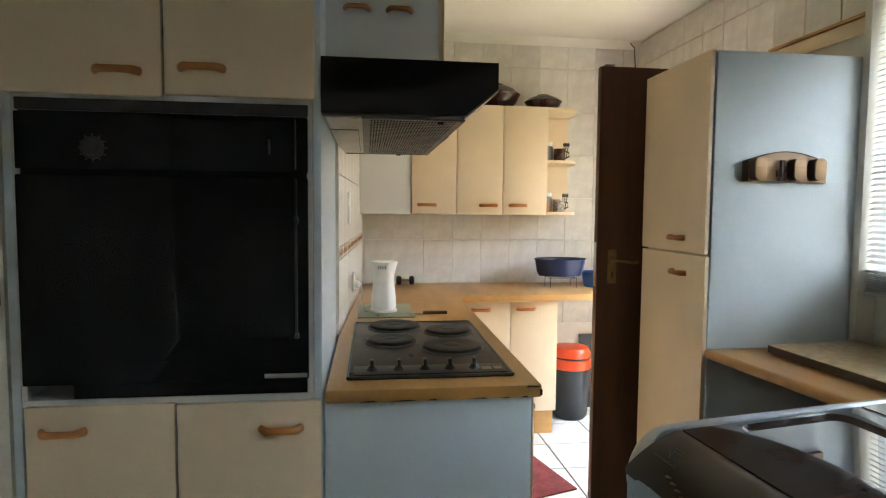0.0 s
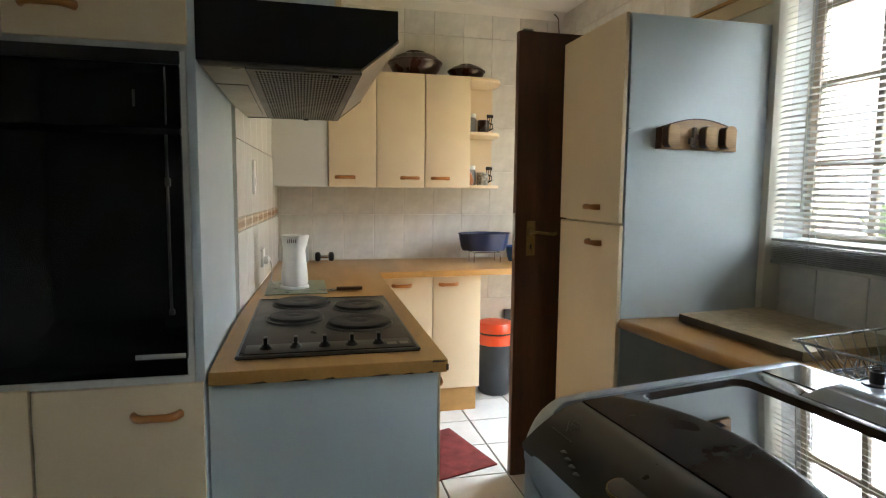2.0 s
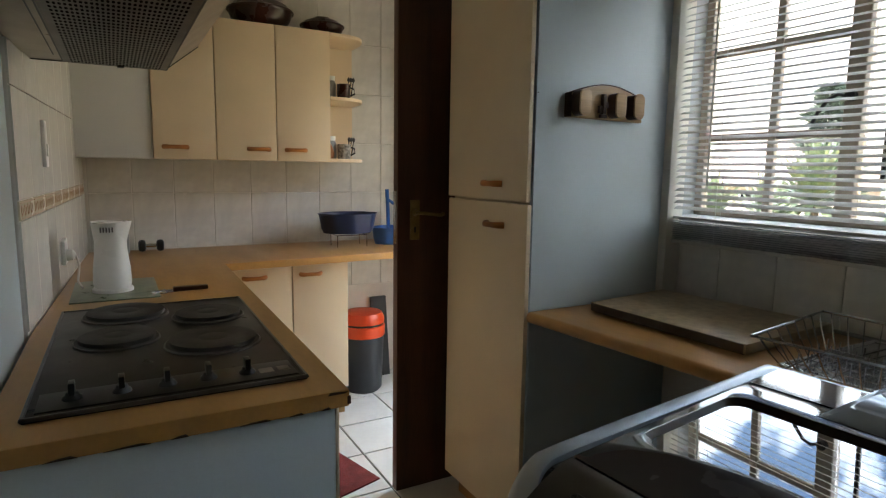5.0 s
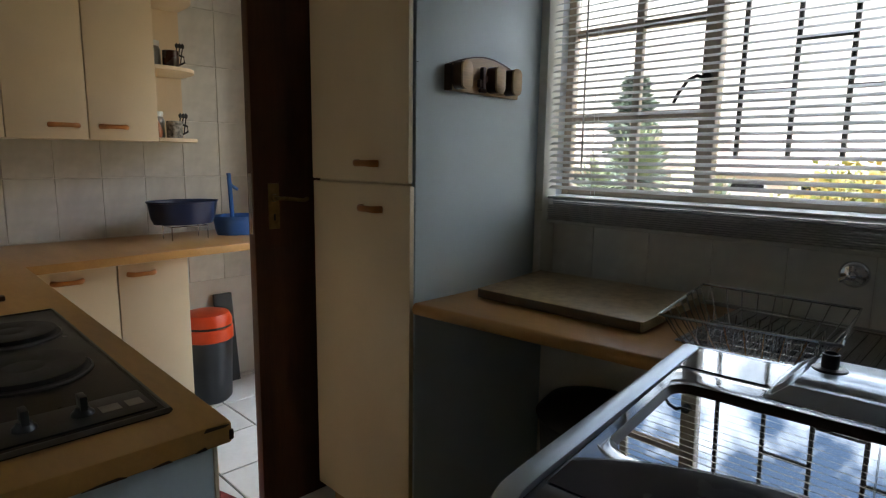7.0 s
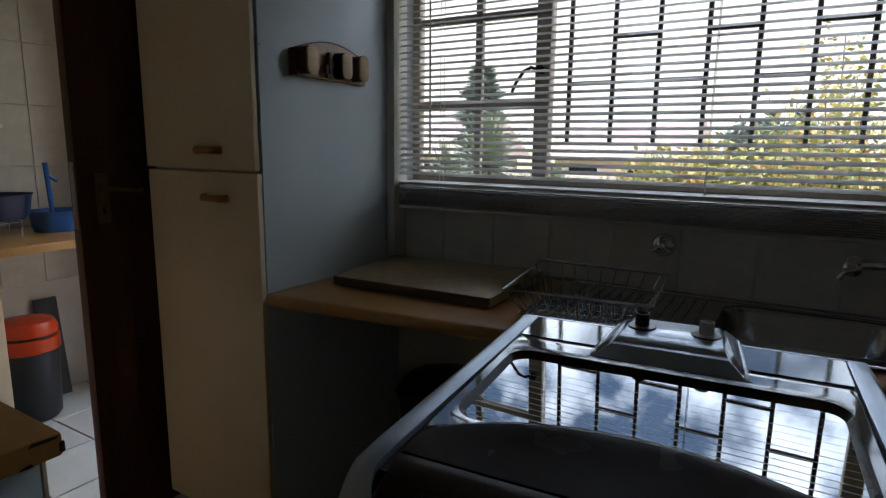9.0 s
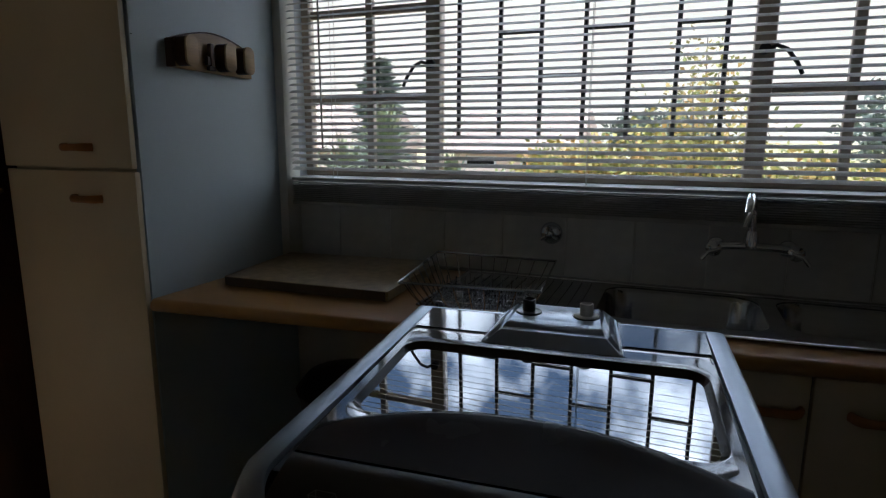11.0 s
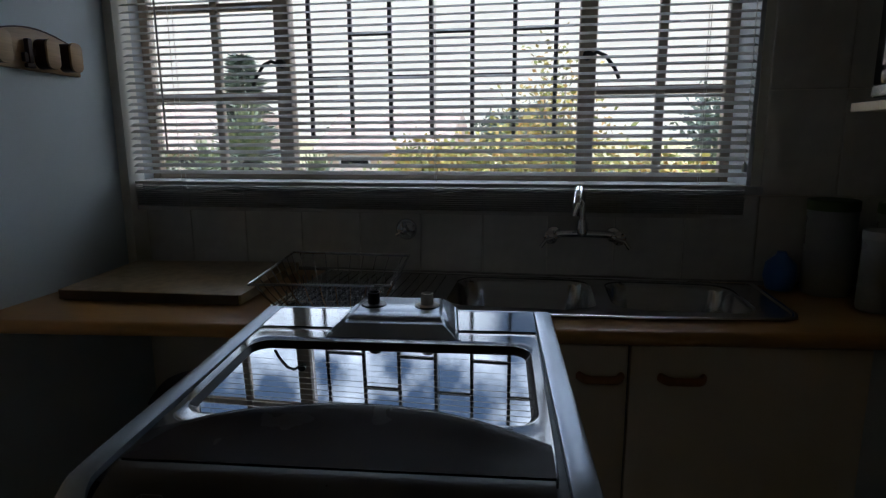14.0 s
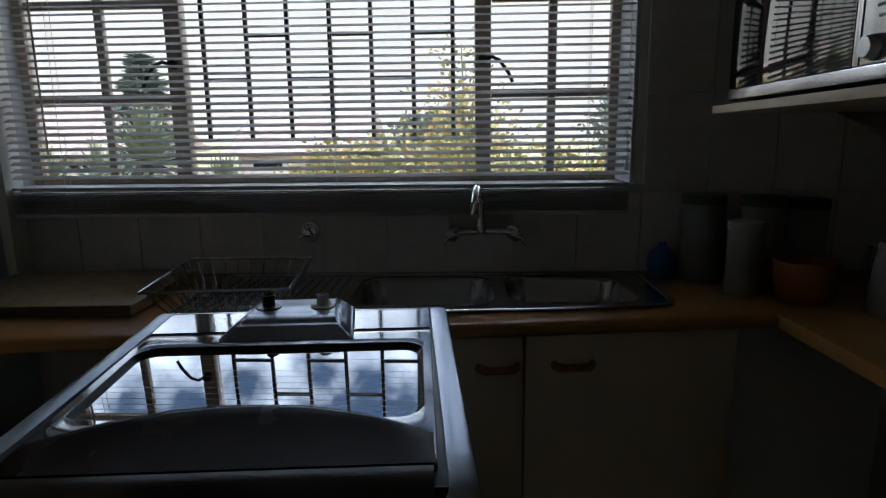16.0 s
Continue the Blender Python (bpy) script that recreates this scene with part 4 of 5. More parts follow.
LIDX0, LIDX1, LIDY = -0.574, -0.122, 0.2675
GLX0, GLX1, GLY = -0.458, -0.190, 0.253
rdeck = part("rear_deck", deck(-0.003, -0.118, -LIDY, LIDY, 0.0), WMDARK, wm, "glossy dark rear deck", local=True)
outer = even_loop(LIDX0, -LIDY, LIDX1, LIDY, 0.006)
well = even_loop(GLX0, -GLY, GLX1, GLY, 0.036)
mix2 = lambda u: [(a[0] + (b[0] - a[0]) * u, a[1] + (b[1] - a[1]) * u) for a, b in zip(outer, well)]
lid_rings = [on_deck(outer, -0.012), on_deck(outer, -0.001), on_deck(mix2(0.06), 0.0), on_deck(mix2(0.35), 0.0), on_deck(mix2(0.7), 0.0), on_deck(mix2(0.97), 0.0), on_deck(well, -0.0008)]
for inset, dz in ((0.003, -0.0035), (0.010, -0.0075), (0.0135, -0.0095)):
    lid_rings.append(on_deck(even_loop(GLX0 + inset, -GLY + inset * 0.8, GLX1 - inset * 1.5, GLY - inset * 0.8, 0.036 - inset * 0.8), dz))
lid = part("lid", loft(lid_rings[:7], False), WMDARK, wm, "glossy dark hinged lid", local=True)
# the lid's bevel gets a dull dark material in place of its dark reflection
part("glass_surround", loft(lid_rings[6:], False), WMGRIP, lid, "sloping glass surround, made dull to look like a dark reflection", local=True)
for pl in rdeck.data.polygons:
    pl.use_smooth = False
gbm = bmesh.new()
gl = even_loop(GLX0 + 0.012, -GLY + 0.010, GLX1 - 0.018, GLY - 0.010, 0.027)
gbm.faces.new([gbm.verts.new((x, y, wm_top(x) - 0.0088)) for x, y in gl])
part("lid_glass", gbm, WMGLASS, lid, "tinted mirror-like glass", local=True)
# arched grip along the lid's front, with a finger scoop falling to the panel
ab = bmesh.new()
rows = []
for i in range(41):
    y = -0.264 + 0.528 * i / 40
    q = y / 0.264
    xr = -0.432 - 0.072 * q * q
    rise = 0.0125 * (1 - abs(q) ** 3)
    row = []
    for u, h in ((0.0, -0.25), (0.015, 0.7), (0.05, 0.98), (0.10, 1.0), (0.2, 0.86), (0.35, 0.60), (0.55, 0.32), (0.8, 0.10), (1.0, 0.0)):
        x = xr + (-0.5735 - xr) * u
        row.append(ab.verts.new((x, y, wm_top(x) + 0.0012 + rise * h)))
    rows.append(row)
for p, q in zip(rows, rows[1:]):
    for k in range(8):
        ab.faces.new((p[k], p[k + 1], q[k + 1], q[k]))
part("lid_grip", ab, WMGRIP, lid, "dark arched lid grip", local=True)

pan = part("control_panel", deck(-0.578, -0.703, -0.262, 0.262, 0.001, 16, 14), WMPANEL, wm, "charcoal control panel", local=True)
for i in range(4):
    x, y = -0.674 - 0.004 * i, 0.152 - 0.021 * i
    part("button", lathe([(0.0075, 0), (0.0075, 0.0008), (0.0065, 0.0013), (0, 0.0013)], (x, y, wm_top(x) + 0.0012), 14), WMBUTTON, pan, local=True)
x = -0.655
part("dial", lathe([(0.038, -0.004), (0.038, 0.0015), (0.035, 0.0028), (0, 0.003)], (x, -0.02, wm_top(x) + 0.001), 32), WMPANEL, pan, local=True)
part("dial_ring", lathe([(0.0405, -0.004), (0.0405, 0.0012), (0.0385, 0.0012), (0.0385, -0.004)], (x, -0.02, wm_top(x) + 0.001), 32), BRASS, pan, "thin bronze dial ring", local=True)
part("button", lathe([(0.012, 0), (0.012, 0.002), (0.0105, 0.003), (0, 0.003)], (-0.66, -0.205, wm_top(-0.66) + 0.001), 20), WMBUTTON, pan, local=True)
# faint emblem of thin lines with a line of small print below it
ex, ey = -0.634, 0.194
gem = [(0.010, -0.012), (0.010, 0.012), (0.003, 0.019), (-0.014, 0.0), (0.003, -0.019)]
lines = [(gem[i], gem[(i + 1) % 5]) for i in range(5)] + [(gem[2], gem[4]), (gem[0], gem[3]), (gem[1], gem[3])]
part("emblem", join(*[tube([(ex + p[0], ey + p[1], wm_top(ex + p[0]) + 0.0016), (ex + q[0], ey + q[1], wm_top(ex + q[0]) + 0.0016)], 0.0005, 4) for p, q in lines]), PRINT, pan, "thin printed emblem", local=True)
for i in range(9):
    y = ey + 0.034 - i * 0.0082
    part("print_mark", box(ex - 0.024, y - 0.0026, wm_top(ex - 0.022) + 0.0008, ex - 0.0205, y + 0.0026, wm_top(ex - 0.022) + 0.0016, 0), DIMPRINT, pan, local=True)
# maker's mark on the glass as plain bars
for i in range(6):
    part("maker_mark", box(-0.428, 0.105 - i * 0.0115, wm_top(-0.424) - 0.0090, -0.420, 0.111 - i * 0.0115, wm_top(-0.424) - 0.0082, 0), DIMPRINT, lid, local=True)

# water inlet hump
def hump_ring(x0, x1, h0, h1, z):
    return [(x, y, z + 0.012 + 0.05 * x) for x, y in ((x0, -h0), (x1, -h1), (x1, h1), (x0, h0))]
hump = loft([hump_ring(-0.166, 0.006, 0.125, 0.110, 0.9725), hump_ring(-0.164, 0.005, 0.123, 0.108, 0.976), hump_ring(-0.140, -0.004, 0.098, 0.086, 0.9965), hump_ring(-0.105, -0.012, 0.090, 0.080, 1.002)], True)
hump.faces.new(list(hump.verts)[-4:])
bmesh.ops.bevel(hump, geom=[e for e in hump.edges if max(v.co.z for v in e.verts) > 0.98], offset=0.008, segments=4, affect="EDGES")
hp2 = part("inlet_cover", hump, WMGREY, wm, "silver inlet cover", local=True)
part("cover_gap", loft([hump_ring(-0.170, 0.006, 0.129, 0.114, 0.9719), hump_ring(-0.170, 0.006, 0.129, 0.114, 0.9728)], True), BLACKPLASTIC, hp2, "dark gap round the cover", local=True)
for y, m2 in ((0.054, BLACKPLASTIC), (-0.054, CORD)):
    part("inlet", lathe([(0.024, 0), (0.024, 0.003), (0.0125, 0.004), (0.0125, 0.026), (0.010, 0.027), (0.009, 0.015), (0, 0.015)], (-0.066, y, 1.0095), 20), m2, hp2, local=True)
    part("inlet_collar", lathe([(0.0255, 0), (0.0255, 0.0018), (0.0242, 0.0022), (0.0242, 0)], (-0.066, y, 1.0094), 24), BLACKPLASTIC, hp2, "dark collar", local=True)
for x, y in ((-0.05, -0.27), (-0.05, 0.27), (-0.60, -0.2), (-0.60, 0.2)):
    part("foot", lathe([(0.022, 0), (0.022, 0.03), (0, 0.03)], (x, y, 0.0), 14), BLACKPLASTIC, wm, local=True)

# ---- things on the window worktop ----
cb = thing("cutting_board", "speckled stone-look worktop saver board lying on the worktop", "cutting board", (1.78, 1.73, 0.90))
part("slab", prism([(1.555, 1.985), (1.575, 1.448), (2.005, 1.468), (1.95, 2.033)], "z", 0.904, 0.932, 0.003), BOARD, cb)
part("foot", prism([(1.562, 1.975), (1.582, 1.458), (1.995, 1.478), (1.942, 2.02)], "z", 0.9005, 0.9035), BOARDEDGE, cb)
part("edge_band", prism([(1.5525, 1.98), (1.5725, 1.455), (1.5745, 1.455), (1.5545, 1.98)], "z", 0.906, 0.930), BOARDEDGE, cb, "brown edge band")

# wire dish rack
rk = thing("dish_rack", "chromed wire dish drying rack standing on the drainer", "dish rack", (1.63, 1.2, 0.906))
T = [Vector((1.43, 1.345, 1.0)), Vector((1.49, 1.015, 0.995)), Vector((1.83, 1.045, 1.0)), Vector((1.815, 1.40, 1.003))]
Bt = [Vector((1.50, 1.315, 0.918)), Vector((1.545, 1.06, 0.918)), Vector((1.785, 1.085, 0.918)), Vector((1.775, 1.355, 0.918))]
part("top_rim", tube([tuple(p) for p in T], 0.0035, 8, 1, True), WIRE, rk)
part("base_rim", tube([tuple(p) for p in Bt], 0.0025, 8, 1, True), WIRE, rk)
for s in range(4):
    n = 9 if s % 2 == 0 else 8
    for i in range(n):
        u = (i + 0.5) / n
        a, b = T[s].lerp(T[(s + 1) % 4], u), Bt[s].lerp(Bt[(s + 1) % 4], u)
        part("side_wire", tube([tuple(a), tuple(a.lerp(b, 0.45) + Vector((0, 0, -0.006))), tuple(b)], 0.0016, 5), WIRE, rk)
for i in range(10):
    u = (i + 0.5) / 10
    a, b = Bt[0].lerp(Bt[1], u), Bt[3].lerp(Bt[2], u)
    part("base_wire", tube([tuple(a), tuple(b)], 0.0016, 5), WIRE, rk)
    for w in (0.2, 0.4, 0.6, 0.8):
        c = a.lerp(b, w)
        part("prong", tube([tuple(c), tuple(c + Vector((0.004, 0, 0.038)))], 0.0017, 5), WIRE, rk)
for i in range(5):
    u = (i + 0.5) / 5
    a, b = Bt[1].lerp(Bt[2], u), Bt[0].lerp(Bt[3], u)
    part("cross_wire", tube([tuple(a), tuple(b)], 0.0016, 5), WIRE, rk)
for p in Bt:
    part("foot", tube([tuple(p), (p.x, p.y, 0.9075)], 0.004, 6), WHITEPLASTIC, rk)

# key rack on the tall cabinet's side
kr = thing("key_rack", "arched pine key rack with oval wooden pegs", "key rack", (1.65, 2.07, 1.53))
arch_top = [(1.816 - 0.330 * i / 12, 1.603 + 0.037 * math.sin(math.pi * i / 12)) for i in range(13)]
part("board", prism([(1.486, 1.531), (1.816, 1.527)] + arch_top, "y", 2.056, 2.0745, 0.002), PINE, kr)
part("top_edge", prism(arch_top[::-1] + [(x, z + 0.004) for x, z in arch_top], "y", 2.0555, 2.0745), WALNUT, kr, "dark stained top edge")
part("dark_end", box(1.4835, 2.0505, 1.531, 1.495, 2.0746, 1.606, 0.002), WALNUT, kr)


def peg_outline(x, grow=0.0):
    return roundrect(x - 0.0225 - grow, 1.5335 - grow, x + 0.0225 + grow, 1.6165 + grow, 0.019, 5)


for x in (1.520, 1.674, 1.757):
    pg = part("peg", prism(peg_outline(x), "y", 2.012, 2.019, 0.0015), PINE, kr, "rounded pine peg face")
    # the shadow on the pegs' sides is put into a dark wood colour
    part("peg_body", prism(peg_outline(x, -0.0012), "y", 2.0192, 2.0558), WALNUT, pg, "peg body coloured dark for its shaded sides")
part("figure", join(box(1.616, 2.035, 1.545, 1.630, 2.051, 1.61, 0.004), box(1.604, 2.038, 1.548, 1.616, 2.051, 1.572, 0.003), box(1.630, 2.038, 1.565, 1.642, 2.051, 1.585, 0.003), box(1.610, 2.038, 1.533, 1.638, 2.051, 1.545, 0.003)), WALNUT, kr, "small carved wooden ornament")

# bin in the dark space under the worktop
ub = thing("waste_bin", "black plastic bin under the window worktop", "bin", (1.72, 1.62, 0))
part("bucket", loft([[(1.72 + (0.13 + 0.05 * z) * math.cos(a), 1.62 + (0.17 + 0.06 * z) * math.sin(a), z) for a in [2 * math.pi * i / 28 for i in range(28)]] for z in (0.0, 0.2, 0.42, 0.55)]), CHARCOAL, ub)
part("lid", lathe([(0.19, 0), (0.195, 0.015), (0.16, 0.06), (0.08, 0.085), (0, 0.09)], (1.72, 1.62, 0.55), 28, "z", 0.86, 1.1), BLACKPLASTIC, ub)

# ---- right-hand run ----
sh = thing("microwave_shelf", "pale laminate wall shelf carrying the microwave", "shelf", (1.3, -0.47, 1.39))
part("board", box(0.55, YB + 0.004, 1.395, 1.735, -0.048, 1.415, 0.002), CREAM, sh)
part("bracket", prism([(YB + 0.004, 1.2), (YB + 0.03, 1.2), (-0.35, 1.394), (YB + 0.004, 1.394)], "x", 1.69, 1.71), BACKDARK, sh)
part("bracket", prism([(YB + 0.004, 1.2), (YB + 0.03, 1.2), (-0.35, 1.394), (YB + 0.004, 1.394)], "x", 0.7, 0.72), BACKDARK, sh)
mw = thing("microwave_oven", "silver microwave with a black mirrored door on the shelf", "microwave", (1.38, -0.3, 1.415))
MX0, MX1, MYF = 1.085, 1.675, -0.062
part("body", box(MX0, -0.46, 1.425, MX1, MYF - 0.012, 1.74, 0.004), BLACKPAINT, mw)
part("front_frame", box(MX0, MYF - 0.011, 1.422, MX1, MYF, 1.742, 0.004), BLACKPAINT, mw, "black front frame")
part("front_strip", box(MX0 + 0.002, MYF + 0.0005, 1.425, MX1 - 0.004, MYF + 0.005, 1.4485, 0.002), STEEL, mw, "silver strip below the door")
part("door_border", box(MX1 - 0.149, MYF + 0.0005, 1.45, MX1 - 0.006, MYF + 0.004, 1.736, 0.002), BLACKGLASS, mw, "black door border")
part("door_glass", box(MX0 + 0.122, MYF + 0.0005, 1.45, MX1 - 0.150, MYF + 0.004, 1.736, 0.002), MIRRORGLASS, mw, "black mirrored door")
part("control_panel", box(MX0 + 0.004, MYF + 0.0005, 1.45, MX0 + 0.102, MYF + 0.003, 1.736, 0.002), STEEL, mw)
part("handle_gap", box(MX0 + 0.104, MYF + 0.0005, 1.45, MX0 + 0.118, MYF + 0.0045, 1.736, 0.001), CHROME, mw)
part("knob", lathe([(0.022, 0), (0.022, 0.004), (0.018, 0.02), (0.016, 0.022), (0, 0.022)], (MX0 + 0.062, MYF + 0.003, 1.475), 24, "y"), CHROME, mw)
for i in range(8):
    part("print_mark", box(MX0 + 0.035, MYF + 0.003, 1.52 + i * 0.017, MX0 + 0.065 + 0.006 * (i % 3), MYF + 0.0036, 1.525 + i * 0.017, 0), BLACKPLASTIC, mw)
for x in (MX0 + 0.05, MX1 - 0.05):
    part("foot", box(x - 0.015, -0.35, 1.4152, x + 0.015, MYF - 0.03, 1.4248, 0), BLACKPLASTIC, mw)


def canister(x, y, r, h, label, lidm, fill=None, fh=0.0):
    c = thing("storage_canister", label, "canister", (x, y, 0.90), group="kitchen canisters")
    part("jar", lathe([(0, 0.0005), (r * 0.94, 0.0005), (r, 0.01), (r, h * 0.9), (r * 0.97, h * 0.92), (0, h * 0.92)], (x, y, 0.90), 28), CANCLEAR, c)
    part("lid", lathe([(r * 1.03, h * 0.9), (r * 1.04, h * 0.92), (r * 1.03, h), (r * 0.98, h * 1.01), (0, h * 1.01)], (x, y, 0.90), 28), lidm, c)
    if fill:
        part("contents", lathe([(r * 1.004, 0.006), (r * 1.004, fh), (r, fh)], (x, y, 0.90), 28), fill, c)


canister(1.955, -0.135, 0.062, 0.265, "tall cloudy plastic canister with an olive lid", GREENLID)
canister(1.88, -0.275, 0.058, 0.265, "tall plastic canister with an olive lid and pinkish contents", GREENLID, TERRA, 0.09)
canister(1.79, -0.185, 0.044, 0.205, "cloudy plastic canister with a pale lid", CANCLEAR)
canister(1.93, -0.43, 0.058, 0.25, "tall plastic canister with a black lid", BLACKPLASTIC)
solid("sponge_bag", lathe([(0, 0), (0.035, 0.004), (0.045, 0.04), (0.04, 0.08), (0.015, 0.105), (0.012, 0.115), (0, 0.116)], (1.968, -0.02, 0.9005), 16), BLUE, "small blue plastic bag on the worktop", "bag")
bx, by = 1.715, -0.318
bw = thing("serving_bowl", "terracotta glazed bowl with a rolled rim on the worktop", "bowl", (bx, by, 0.90))
part("bowl", lathe([(0, 0.0005), (0.058, 0.0005), (0.070, 0.012), (0.077, 0.06), (0.081, 0.104), (0.078, 0.11), (0.072, 0.104), (0.066, 0.03), (0, 0.02)], (bx, by, 0.90), 36), TERRA, bw)
part("band", lathe([(0.0776, 0.066), (0.0800, 0.070), (0.0798, 0.074)], (bx, by, 0.90), 36), TERRA, bw, "raised band")
part("contents", lathe([(0.069, 0.07), (0.046, 0.085), (0.024, 0.095), (0, 0.09)], (bx, by, 0.90), 24), BEECHX, bw)
jx, jy = 1.565, -0.46
jg = thing("jug", "pale cloudy plastic jug on the worktop", "jug", (jx, jy, 0.90))
part("body", lathe([(0, 0.0005), (0.06, 0.0005), (0.066, 0.02), (0.06, 0.12), (0.052, 0.18), (0.049, 0.18), (0.052, 0.12), (0, 0.02)], (jx, jy, 0.90), 28), CANCLEAR, jg)
part("handle", tube([(jx + 0.05, jy + 0.01, 1.06), (jx + 0.09, jy + 0.02, 1.065), (jx + 0.10, jy + 0.022, 1.0), (jx + 0.08, jy + 0.015, 0.945), (jx + 0.058, jy + 0.01, 0.94)], 0.007, 8), CANCLEAR, jg)

# ---- things on the far worktops ----
kt = thing("electric_kettle", "white plastic jug kettle on a green board", "kettle", (0.18, 2.97, 0.905))
KC = (0.18, 2.97, 0.9055)
part("base", lathe([(0, 0), (0.066, 0), (0.066, 0.01), (0.06, 0.016), (0, 0.016)], KC, 28), WHITEPLASTIC, kt)
kb = part("body", lathe([(0, 0.016), (0.058, 0.016), (0.062, 0.03), (0.060, 0.08), (0.053, 0.14), (0.051, 0.18), (0.056, 0.225), (0.060, 0.25), (0.055, 0.25), (0.05, 0.235), (0, 0.23)], KC, 36, "z", 1.0, 1.15), WHITEPLASTIC, kt)
part("lid", lathe([(0.052, 0.236), (0.05, 0.246), (0.02, 0.25), (0, 0.25)], KC, 24, "z", 1.0, 1.1), WHITEPLASTIC, kt)
part("spout", loft([[(0.18 + 0.052 * math.cos(a), 2.97 - 0.052 * math.sin(a), 1.085) for a in (0.2, 0.6, 1.0, 1.4)], [(0.18 + 0.075 * math.cos(a), 2.97 - 0.075 * math.sin(a), 1.158) for a in (0.35, 0.65, 0.95, 1.25)]]), WHITEPLASTIC, kt)
for i in range(5):
    part("vent_slot", box(0.150 + i * 0.009, 2.904, 1.122, 0.154 + i * 0.009, 2.9075, 1.14, 0.001), DARKSTEEL, kb)
part("handle", tube([(0.165, 3.022, 1.135), (0.155, 3.056, 1.13), (0.15, 3.076, 1.09), (0.15, 3.077, 1.0), (0.155, 3.06, 0.955), (0.165, 3.025, 0.945)], 0.009, 10, 0.7), WHITEPLASTIC, kt)
solid("trivet_board", box(0.052, 2.80, 0.9005, 0.325, 3.20, 0.9052, 0.002), GREENBOARD, "mottled green glass board under the kettle", "board")
kn = thing("pocket_tool", "folded pocket tool with brown handle beside a key bunch", "tool", (0.42, 2.88, 0.90))
part("handle", box(0.37, 2.872, 0.902, 0.49, 2.90, 0.918, 0.005), WALNUT, kn)
part("blade", box(0.345, 2.874, 0.904, 0.37, 2.893, 0.908, 0.001), STEEL, kn)
ky = thing("key_bunch", "small bunch of steel keys on the worktop", "keys", (0.34, 2.85, 0.90))
part("ring", tube([(0.335 + 0.014 * math.cos(a), 2.86 + 0.014 * math.sin(a), 0.904) for a in [2 * math.pi * i / 16 for i in range(16)]], 0.0015, 6, 1, True), CHROME, ky)
for i, a in enumerate((20, 80, 150, 230)):
    d = Vector((math.cos(radians(a)), math.sin(radians(a)), 0))
    c = Vector((0.335, 2.86, 0.9025 + 0.003 * i))
    part("key", join(tube([tuple(c + d * 0.016), tuple(c + d * 0.055)], 0.003, 5, 0.6), lathe([(0, 0), (0.010, 0), (0.010, 0.003), (0, 0.003)], tuple(c + d * 0.024), 12)), STEEL, ky)
db = thing("hand_weight", "small hand weight with two round black ends on a steel bar", "hand weight", (0.357, 4.035, 0.90))
part("bar", lathe([(0, 0), (0.009, 0), (0.011, 0.025), (0.009, 0.05), (0, 0.05)], (0.332, 4.035, 0.932), 14, "x"), STEEL, db)
for x in (0.296, 0.383):
    part("end", lathe([(0, 0), (0.020, 0), (0.029, 0.006), (0.0315, 0.018), (0.029, 0.030), (0.020, 0.036), (0, 0.036)], (x, 4.035, 0.932), 24, "x"), BLACKPLASTIC, db, "round black end")
pg = thing("glass_bottle", "small clear glass bottle beside the kettle", "bottle", (0.225, 4.0, 0.90))
part("body", lathe([(0, 0.0005), (0.028, 0.0005), (0.03, 0.01), (0.03, 0.1), (0.014, 0.13), (0.014, 0.155), (0, 0.156)], (0.225, 4.0, 0.90), 18), CANCLEAR, pg)


def lobed(rx, ry, lobes, amp, levels, centre, n=72):
    return loft([[(centre[0] + rx * s * (1 + amp * math.cos(lobes * a)) * math.cos(a), centre[1] + ry * s * (1 + amp * math.cos(lobes * a)) * math.sin(a), centre[2] + z) for a in [2 * math.pi * i / n for i in range(n)]] for s, z in levels])


bs = thing("plastic_basin", "navy blue plastic basin on a wire stand", "basin", (1.41, 3.86, 0.90))
part("tub", lobed(0.175, 0.125, 8, 0.02, [(0.82, 0.0), (0.9, 0.03), (0.98, 0.112), (1.02, 0.115), (1.0, 0.108), (0.94, 0.105), (0.85, 0.02), (0.2, 0.012)], (1.395, 3.86, 0.98)), NAVY, bs)
for x, y in ((1.31, 3.80), (1.49, 3.80), (1.31, 3.92), (1.49, 3.92)):
    part("stand_leg", tube([(x, y, 0.9005), (x, y, 0.9725)], 0.003, 6), WIRE, bs)
part("stand_ring", tube([(1.31, 3.80, 0.968), (1.49, 3.80, 0.968), (1.49, 3.92, 0.968), (1.31, 3.92, 0.968)], 0.003, 6, 1, True), WIRE, bs)
b2 = thing("plastic_basin", "mid blue plastic basin with an upright brush", "basin", (1.70, 3.88, 0.90))
part("tub", lobed(0.14, 0.11, 8, 0.015, [(0.85, 0.0005), (0.92, 0.03), (1.0, 0.10), (1.04, 0.102), (1.0, 0.095), (0.9, 0.03), (0.2, 0.01)], (1.70, 3.88, 0.90)), BLUE, b2)
part("brush", join(tube([(1.675, 3.9, 0.915), (1.672, 3.91, 1.12), (1.668, 3.915, 1.23)], 0.012, 8), tube([(1.67, 3.91, 1.17), (1.71, 3.90, 1.14)], 0.009, 8)), BLUE, b2)

